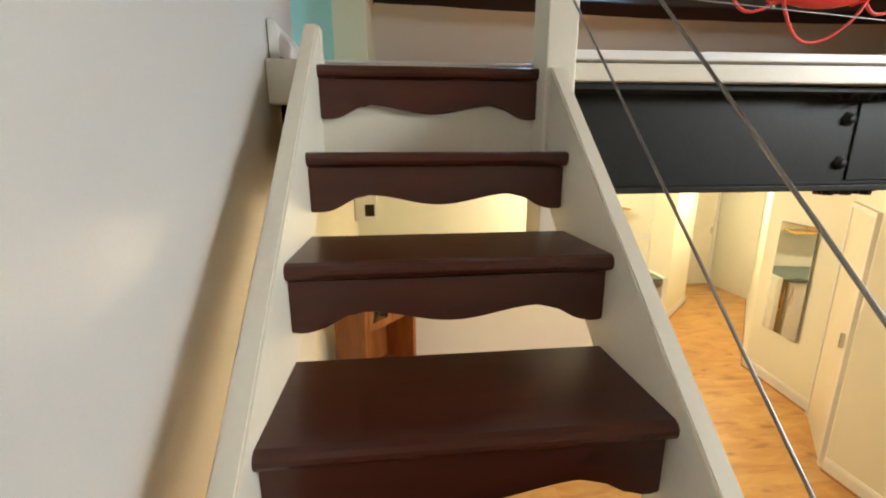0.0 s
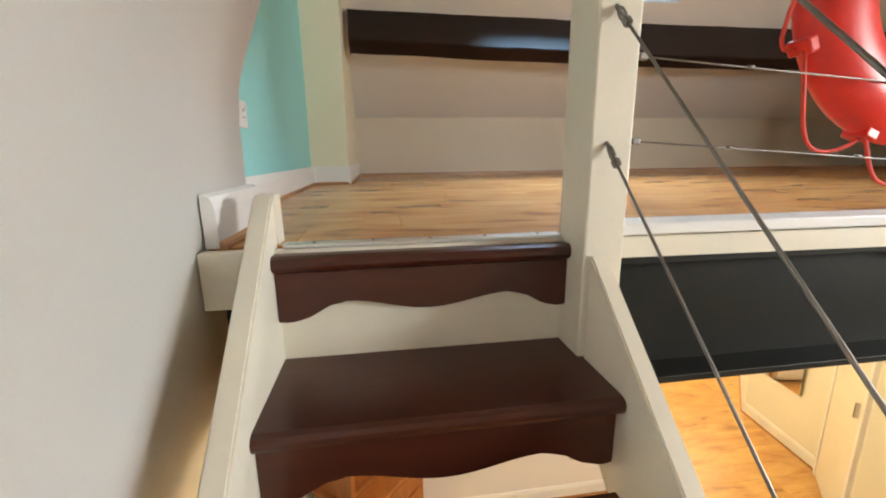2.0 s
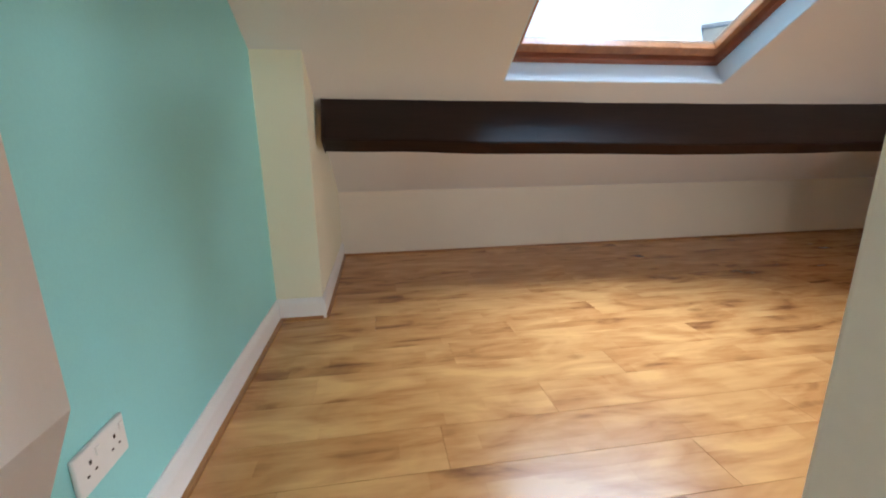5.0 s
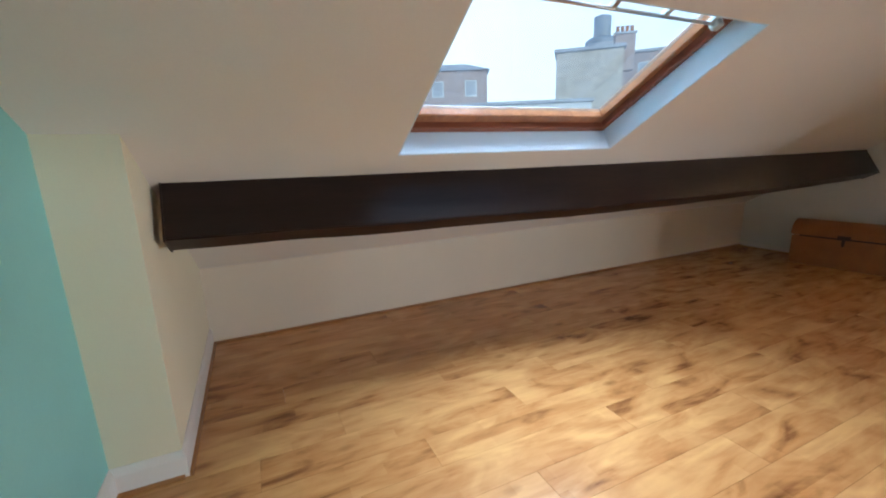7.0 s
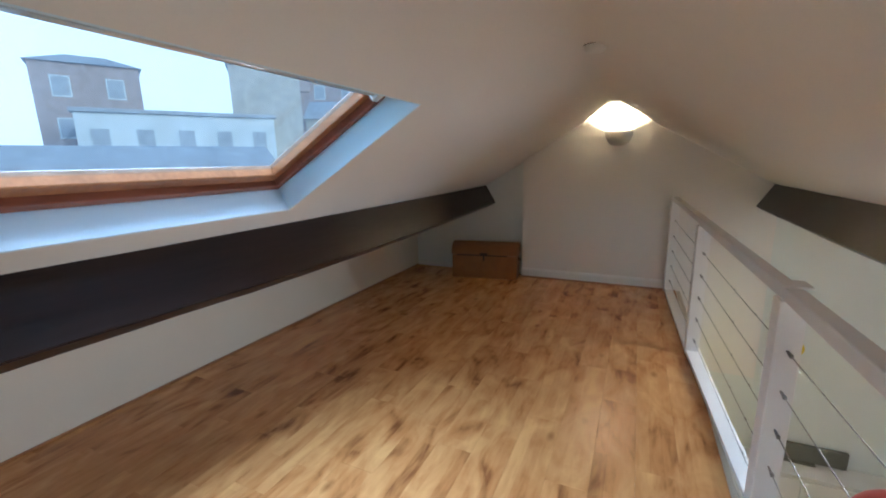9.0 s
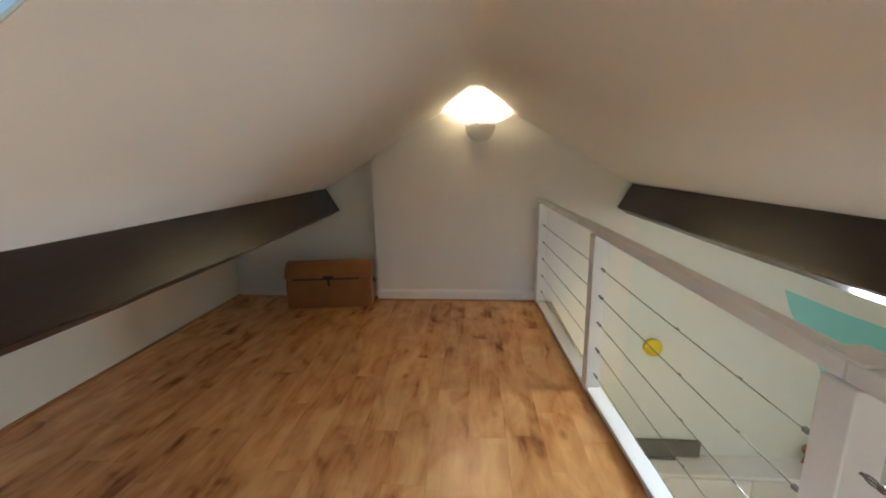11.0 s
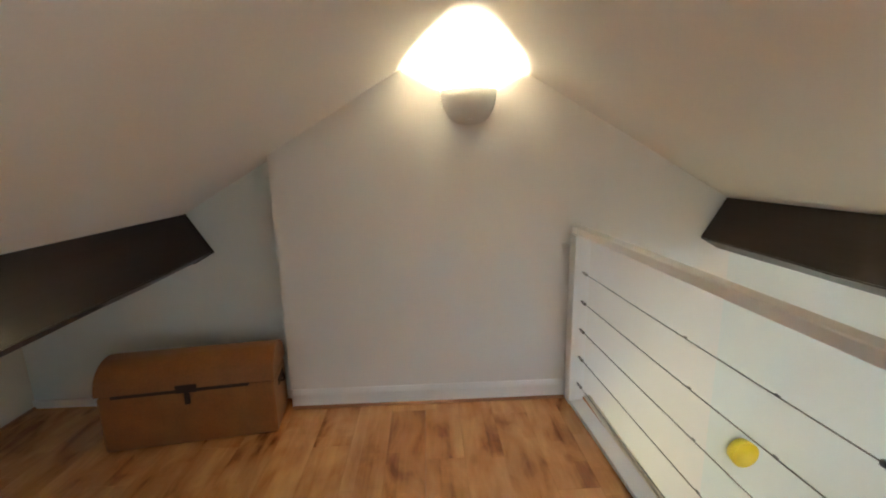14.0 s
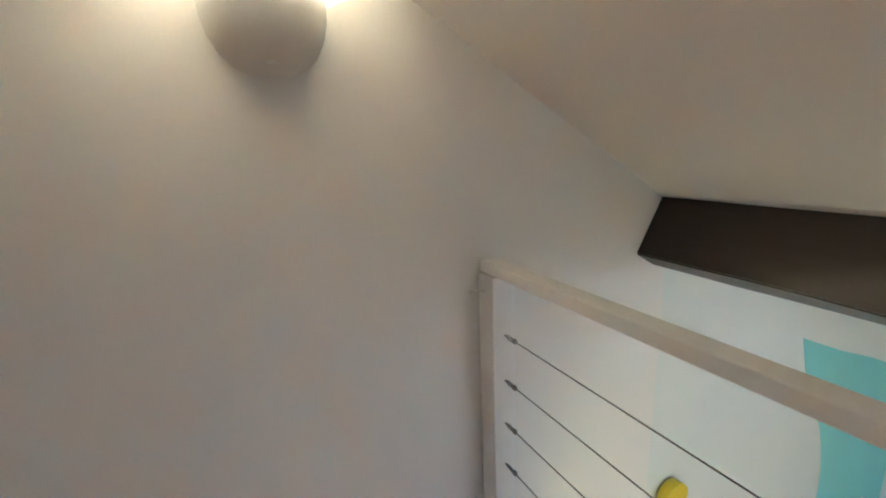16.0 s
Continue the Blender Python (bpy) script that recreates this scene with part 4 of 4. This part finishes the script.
def kitchen():
    u = base("kitchen_unit", "beech kitchen base units with white plinth", "kitchen unit")
    part("carcass", boxed(-5.55, -3.62, 3.36, 3.97, LOW + 0.1, -1.84), M_BEECH, u)
    part("plinth", boxed(-5.55, -3.62, 3.42, 3.97, LOW, LOW + 0.1), M_PLASTIC, u)
    for i in range(3):
        x = -5.53 + i * 0.42
        dr = part("door", boxed(x, x + 0.41, 3.34, 3.359, LOW + 0.11, -1.86, bevel=0.003), M_BEECH, u)
        part("handle", tube([(x + 0.36, 3.325, -2.0), (x + 0.36, 3.325, -1.9)], 0.005, 6), M_CHROME, dr)
    wm = base("washing_machine", "white washing machine under the worktop", "washing machine")
    part("body", boxed(-4.24, -3.66, 3.325, 3.36, LOW + 0.02, -1.85, bevel=0.008), M_PLASTIC, wm)
    part("control_panel", boxed(-4.22, -3.68, 3.316, 3.326, -1.97, -1.87, bevel=0.003), M_PLASTIC, wm)
    part("dial", lathe([(0.001, 0.02), (0.025, 0.018), (0.028, 0.0), (0.001, 0.0)], 16, m=Matrix.Translation((-3.85, 3.316, -1.92)) @ Matrix.Rotation(radians(90), 4, "X")), M_CHROME, wm)
    part("display", boxed(-3.78, -3.71, 3.3145, 3.3165, -1.94, -1.90), M_DARK, wm)
    part("porthole", lathe([(0.12, 0.0), (0.16, 0.0), (0.16, 0.02), (0.13, 0.03), (0.001, 0.015)], 24, m=Matrix.Translation((-3.95, 3.325, -2.30)) @ Matrix.Rotation(radians(90), 4, "X")), M_GREY, wm)
    wt = base("worktop", "grey-green kitchen worktop along the wall", "worktop")
    part("slab", boxed(-6.18, -2.40, 3.32, 3.99, -1.84, -1.80, bevel=0.006), M_GREEN, wt)
    part("return_slab", boxed(-6.18, -5.56, 2.55, 3.319, -1.84, -1.80, bevel=0.006), M_GREEN, wt)
    sp = tagged(put("tile_splashback", boxed(-6.19, -3.6, 3.992, 4.0, -1.80, -1.40), M_PALE), "cream tiled splashback above the worktop", "splashback", kind="structure")
    eu = base("kitchen_unit", "beech open-shelved kitchen unit at the worktop's end", "kitchen unit")
    part("side", boxed(-2.395, -2.335, 3.32, 3.97, LOW, -1.79, bevel=0.004), M_PLASTIC, eu, "white end panel")
    part("side", boxed(-2.50, -2.48, 3.40, 3.97, LOW, -1.842, bevel=0.003), M_BEECH, eu)
    part("back", boxed(-2.48, -2.397, 3.95, 3.97, LOW, -1.842), M_BEECH, eu)
    for z in (LOW + 0.06, LOW + 0.45, -1.87):
        part("shelf", boxed(-2.48, -2.397, 3.41, 3.95, z, z + 0.02, bevel=0.002), M_BEECH, eu)
    fr = base("fridge", "white undercounter fridge below the worktop", "fridge")
    part("body", boxed(-3.09, -2.52, 3.41, 3.96, LOW + 0.02, -1.86, bevel=0.008), M_PLASTIC, fr)
    part("door", boxed(-3.09, -2.52, 3.355, 3.405, LOW + 0.08, -1.86, bevel=0.012), M_PLASTIC, fr)
    part("handle", boxed(-2.57, -2.545, 3.335, 3.356, -2.15, -1.92, bevel=0.006), M_PLASTIC, fr)
    wc = base("wall_cupboard", "beech wall cupboard with an open end shelf", "cupboard")
    part("body", boxed(-3.50, -2.98, 3.66, 3.98, -1.30, -0.62, bevel=0.004), M_BEECH, wc)
    part("door", boxed(-3.49, -2.99, 3.64, 3.659, -1.29, -0.63, bevel=0.003), M_BEECH, wc)
    for z in (-1.30, -0.98, -0.645):
        part("shelf", boxed(-2.978, -2.70, 3.68, 3.98, z, z + 0.02, bevel=0.003), M_BEECH, wc)
    ru = base("kitchen_unit", "beech kitchen unit under the return worktop", "kitchen unit")
    part("carcass", boxed(-6.18, -5.60, 2.57, 3.30, LOW, -1.841), M_BEECH, ru)
    sk = base("sink", "stainless steel sink with drainer in the worktop", "sink")
    bm = bmesh.new()
    for b_ in ((-5.0, -3.85, 3.42, 3.45), (-5.0, -3.85, 3.86, 3.90), (-5.0, -4.97, 3.45, 3.86), (-4.62, -4.56, 3.45, 3.86), (-4.36, -3.85, 3.45, 3.86)):
        box(bm, *b_, -1.80, -1.79, bevel=0.003)
    part("rim", bm, M_CHROME, sk)
    for xa, xb in ((-4.97, -4.62), (-4.56, -4.36)):
        part("bowl", boxed(xa, xb, 3.45, 3.86, -1.7985, -1.7965), M_GREY, sk)
    for i in range(6):
        part("ridge", boxed(-4.28, -3.90, 3.50 + 0.06 * i, 3.512 + 0.06 * i, -1.79, -1.784, bevel=0.003), M_CHROME, sk)
    tp = base("tap", "chrome mixer tap behind the sink", "tap")
    pts = [(-4.58, 3.885, -1.79), (-4.58, 3.885, -1.62)] + [(-4.58 - 0.03 * math.sin(a), 3.885 - 0.02 - 0.10 * (1 - math.cos(a)), -1.62 + 0.07 * math.sin(a)) for a in (0.4, 0.8, 1.2, 1.6, 2.0)]
    part("spout", tube(pts, 0.011, 10), M_CHROME, tp)
    part("lever", tube([(-4.58, 3.885, -1.66), (-4.53, 3.88, -1.63)], 0.007, 8), M_CHROME, tp)
    hb = base("hob", "white gas hob with black burners", "hob")
    part("plate", boxed(-6.08, -5.62, 2.72, 3.22, -1.80, -1.785, bevel=0.004), M_PLASTIC, hb)
    for x in (-5.97, -5.74):
        for y in (2.85, 3.09):
            part("burner", lathe([(0.001, 0.02), (0.05, 0.02), (0.055, 0.0), (0.001, 0.0)], 16, m=Matrix.Translation((x, y, -1.785))), M_DARK, hb)
    ck = base("wall_cupboard", "pale wall cupboard in the kitchen corner", "cupboard")
    part("body", boxed(-6.19, -5.93, 3.62, 3.98, -1.04, -0.42, bevel=0.005), M_PLASTIC, ck)
    part("door", boxed(-6.18, -5.94, 3.60, 3.619, -1.03, -0.43, bevel=0.003), M_PLASTIC, ck)
    part("vent_grille", boxed(-6.07, -5.96, 3.592, 3.60, -0.98, -0.84, bevel=0.002), M_DARK, ck, "small black vent grille")


kitchen()


def low_room():
    p = base("television", "flat grey television standing against the gable wall", "television")
    part("case", boxed(0.03, 0.075, -1.76, -0.95, -1.79, -1.60, bevel=0.006), M_GREY, p)
    part("screen", boxed(0.026, 0.0305, -1.735, -0.975, -1.77, -1.62), M_GREY, p)
    part("stand", boxed(0.0, 0.10, -1.5, -1.17, -1.81, -1.79, bevel=0.004), M_GREY, p)
    u = base("sideboard", "long white low sideboard along the gable wall", "sideboard")
    part("body", boxed(-0.18, 0.10, -3.9, -0.45, LOW, -1.84, bevel=0.005), M_WHITE, u)
    part("top", boxed(-0.21, 0.105, -3.92, -0.43, -1.84, -1.81, bevel=0.006), M_WHITE, u)
    for i in range(4):
        y = -3.88 + i * 0.85
        part("door", boxed(-0.198, -0.181, y, y + 0.84, LOW + 0.06, -1.87, bevel=0.003), M_WHITE, u)
    b = base("divan", "cream upholstered divan under the loft edge", "divan")
    part("base", boxed(-1.75, -0.27, -3.5, -0.75, LOW, -2.42, bevel=0.03), M_CLOTH, b)
    part("mattress", boxed(-1.77, -0.25, -3.52, -0.73, -2.42, -2.12, bevel=0.06), M_CLOTH, b)
    c = base("stool", "brown wooden round-topped footstool on the white sideboard", "stool")
    part("seat", lathe([(0.001, 0.20), (0.13, 0.20), (0.15, 0.19), (0.152, 0.16), (0.13, 0.14), (0.001, 0.14)], 24), M_PINE, c)
    for a in range(4):
        an = math.pi / 4 + a * math.pi / 2
        part("leg", tube([(0.10 * math.cos(an), 0.10 * math.sin(an), 0.14), (0.13 * math.cos(an), 0.13 * math.sin(an), 0.0)], 0.014, 8), M_PINE, c)
    c.location = (-0.05, -2.92, -1.81)


low_room()


# ---- rooftops outside the roof window ----
def house(name, label, at, size, yaw, body, roof_kind, roof_m, wins=(0, 0), base_z=-12.0):
    h = base(name, label, "building")
    sx, sy, top = size
    part("wall", boxed(-sx / 2, sx / 2, -sy / 2, sy / 2, base_z, top), body, h)
    if roof_kind == "gable":
        part("roof", prism([(-sy / 2 - 0.3, top + 0.02), (sy / 2 + 0.3, top + 0.02), (0, top + sy * 0.3)], "x", -sx / 2 - 0.2, sx / 2 + 0.2), roof_m, h)
    elif roof_kind == "hip":
        bm = prism([(-sx / 2 - 0.2, -sy / 2 - 0.2), (sx / 2 + 0.2, -sy / 2 - 0.2), (sx / 2 + 0.2, sy / 2 + 0.2), (-sx / 2 - 0.2, sy / 2 + 0.2)], "z", top + 0.01, top + 0.9)
        for v in bm.verts:
            if v.co.z > top + 0.5:
                v.co.x *= 0.35
                v.co.y *= 0.3
        part("roof", bm, roof_m, h)
    else:
        part("coping", boxed(-sx / 2 - 0.15, sx / 2 + 0.15, -sy / 2 - 0.15, sy / 2 + 0.15, top + 0.01, top + 0.25, bevel=0.04), roof_m, h)
    nx, nz = wins
    for i in range(nx):
        for j in range(nz):
            x = -sx / 2 + sx * (i + 0.5) / nx
            z = top - 1.3 - 2.6 * j
            # frame and pane kept close in tone, paled for the same haze
            w = part("window", boxed(x - 0.5, x + 0.5, -sy / 2 - 0.05, -sy / 2 + 0.02, z - 0.8, z + 0.5), M_RENDER, h)
            part("pane", boxed(x - 0.42, x + 0.42, -sy / 2 - 0.07, -sy / 2 - 0.051, z - 0.72, z + 0.42), M_SLATE, w)
    h.matrix_world = pose(at[0], at[1], 0, 0, 0, yaw)
    return h


EYE = Vector((-5.2, 0.4, 1.35))


def out(dx, dy, dist):
    d = Vector((dx, dy)).normalized() * dist
    return (EYE.x + d.x, EYE.y + d.y)


house("brick_building", "dark brick block with a hipped roof beyond the roof window", out(0.445, 0.895, 40), (5.6, 6, 8.2), -27, M_BRICKS, "hip", M_SLATE, (2, 2))
house("terrace_house", "long pale rendered house with windows beyond the roof window", out(0.56, 0.83, 34), (10.5, 6, 4.6), -30, M_RENDER, "coping", M_SLATE, (5, 2))
house("terrace_house", "low slate-roofed terrace with pale walls", out(0.40, 0.91, 24), (16, 5, 1.0), -24, M_RENDER, "gable", M_SLATE, (5, 1))
house("chimney_block", "yellow brick block with a heavy coping", out(0.685, 0.728, 36), (4.6, 5, 8.3), -42, M_STOCK, "coping", M_SLATE, (0, 0))
house("brick_building", "dark brick building behind the chimney block", out(0.76, 0.65, 46), (7.5, 6, 9.6), -48, M_BRICKS, "coping", M_SLATE, (3, 2))
house("terrace_house", "slate-roofed terrace further along the street", out(0.86, 0.50, 40), (16, 6, 5.2), -60, M_STOCK, "gable", M_SLATE, (5, 2))


def chimney(at, z, n):
    c = base("chimney_stack", "brick chimney stack with clay pots on a roof", "chimney")
    part("stack", boxed(-0.7, 0.7, -0.4, 0.4, -2.5, 0.0), M_BRICKS, c)
    part("cap", boxed(-0.8, 0.8, -0.5, 0.5, 0.0, 0.15, bevel=0.03), M_SLATE, c)
    for i in range(n):
        part("pot", lathe([(0.14, 0.15), (0.12, 0.5), (0.15, 0.6), (0.11, 0.6), (0.09, 0.15)], 12, m=Matrix.Translation((-0.5 + i * 1.0 / max(1, n - 1), 0, 0))), M_PINE, c)
    c.matrix_world = pose(at[0], at[1], z, 0, 0, -35)


chimney(out(0.735, 0.68, 36), 9.6, 4)


def tower():
    t = base("telecom_tower", "far round telecommunications tower above the roofs", "tower")
    k = 220
    x, y = out(0.704, 0.710, k)
    s = k * 0.01
    part("shaft", lathe([(1.5 * s, -20), (1.5 * s, 19 * s), (0.001, 19 * s)], 24), M_BEIGE, t)
    part("drum", lathe([(1.6 * s, 19.2 * s), (3.2 * s, 20.0 * s), (3.3 * s, 22.4 * s), (2.4 * s, 23 * s), (0.001, 23 * s)], 32), M_BEIGE, t)
    part("band", lathe([(3.36 * s, 21.0 * s), (3.36 * s, 21.6 * s)], 32), M_SLATE, t)
    part("crown", lathe([(1.7 * s, 23 * s), (1.7 * s, 27 * s), (0.8 * s, 27.4 * s), (0.001, 27.4 * s)], 24), M_BEIGE, t)
    t.location = (x, y, 1.2)


tower()
def cloud_backdrop():
    # pale overcast far beyond the roofs
    bm = bmesh.new()
    prev = None
    for k in range(33):
        a = math.pi * k / 32
        pair = [bm.verts.new((700 * math.cos(a), 700 * math.sin(a), z)) for z in (-60, 520)]
        if prev:
            bm.faces.new((prev[0], pair[0], pair[1], prev[1]))
        prev = pair
    return tagged(put("backdrop", bm, M_CLOUD), "pale overcast cloud beyond the roofs", "sky", kind="structure")


cloud_backdrop()
tagged(put("ground", boxed(-900, 900, -900, 900, -13.0, -12.0), M_SLATE), "grey street level far below the roofs", "ground", kind="structure")


# screws along the aluminium strip
strip = base("strip_screw", "small screws in the aluminium stair-head strip", "screw")
for i in range(5):
    part("screw_head", lathe([(0.001, 0.0065), (0.003, 0.006), (0.0042, 0.005), (0.0042, 0.004)], 10, m=Matrix.Translation((-5.80 + 0.12 * i, -0.056, 0.0))), M_BOLT, strip)


# ---- floor boards ----
def board_mesh(L, W, T=0.010):
    bm = boxed(0.0003, L - 0.0003, 0.0003, W - 0.0003, 0, T)
    top = [e for e in bm.edges if all(v.co.z > T / 2 for v in e.verts)]
    bmesh.ops.bevel(bm, geom=top, offset=0.0007, segments=1, affect="EDGES")
    me = bpy.data.meshes.new("floor_board")
    bm.to_mesh(me)
    bm.free()
    me.materials.append(M_PLANK)
    return me


def lay_boards(parent, x0, x1, y0, y1, z, W=0.192, full=1.22):
    made = {}
    rnd = random.Random(7)
    row, y = 0, y0
    while y < y1 - 0.02:
        w = min(W, y1 - y)
        x = x0
        first = full * ((row * 0.37 + rnd.random() * 0.2) % 1.0)
        first = max(first, 0.25)
        while x < x1 - 0.01:
            L = min(first if x == x0 else full, x1 - x)
            key = (round(L, 3), round(w, 3))
            if key not in made:
                made[key] = board_mesh(L, w)
            ob = new("floor_board", made[key])
            ob.parent = parent
            ob.location = (x, y, z)
            x += L
        y += w
        row += 1


lay_boards(loft, XW + 0.002, XG - 0.002, -0.040, KNEE_Y - 0.002, -0.0115)


def low_boards():
    bm = bmesh.new()
    rnd = random.Random(3)
    y, row = -4.35, 0
    while y < 5.8:
        x = -6.35 - rnd.random() * 0.9
        while x < 1.2:
            xa, xb = max(x, -6.35), min(x + 1.22, 1.25)
            if xb - xa > 0.02:
                v = [bm.verts.new(p) for p in ((xa + 0.0008, y + 0.0008, LOW), (xb - 0.0008, y + 0.0008, LOW), (xb - 0.0008, y + 0.1912, LOW), (xa + 0.0008, y + 0.1912, LOW))]
                u = [bm.verts.new(p.co - Vector((0, 0, 0.009))) for p in v]
                bm.faces.new(v)
                for i in range(4):
                    bm.faces.new((u[i], u[(i + 1) % 4], v[(i + 1) % 4], v[i]))
            x += 1.22
        y += 0.192
        row += 1
    ob = put("floor_boards", bm, M_PLANKLOW, low)
    ob["kind"] = "stuff"


low_boards()
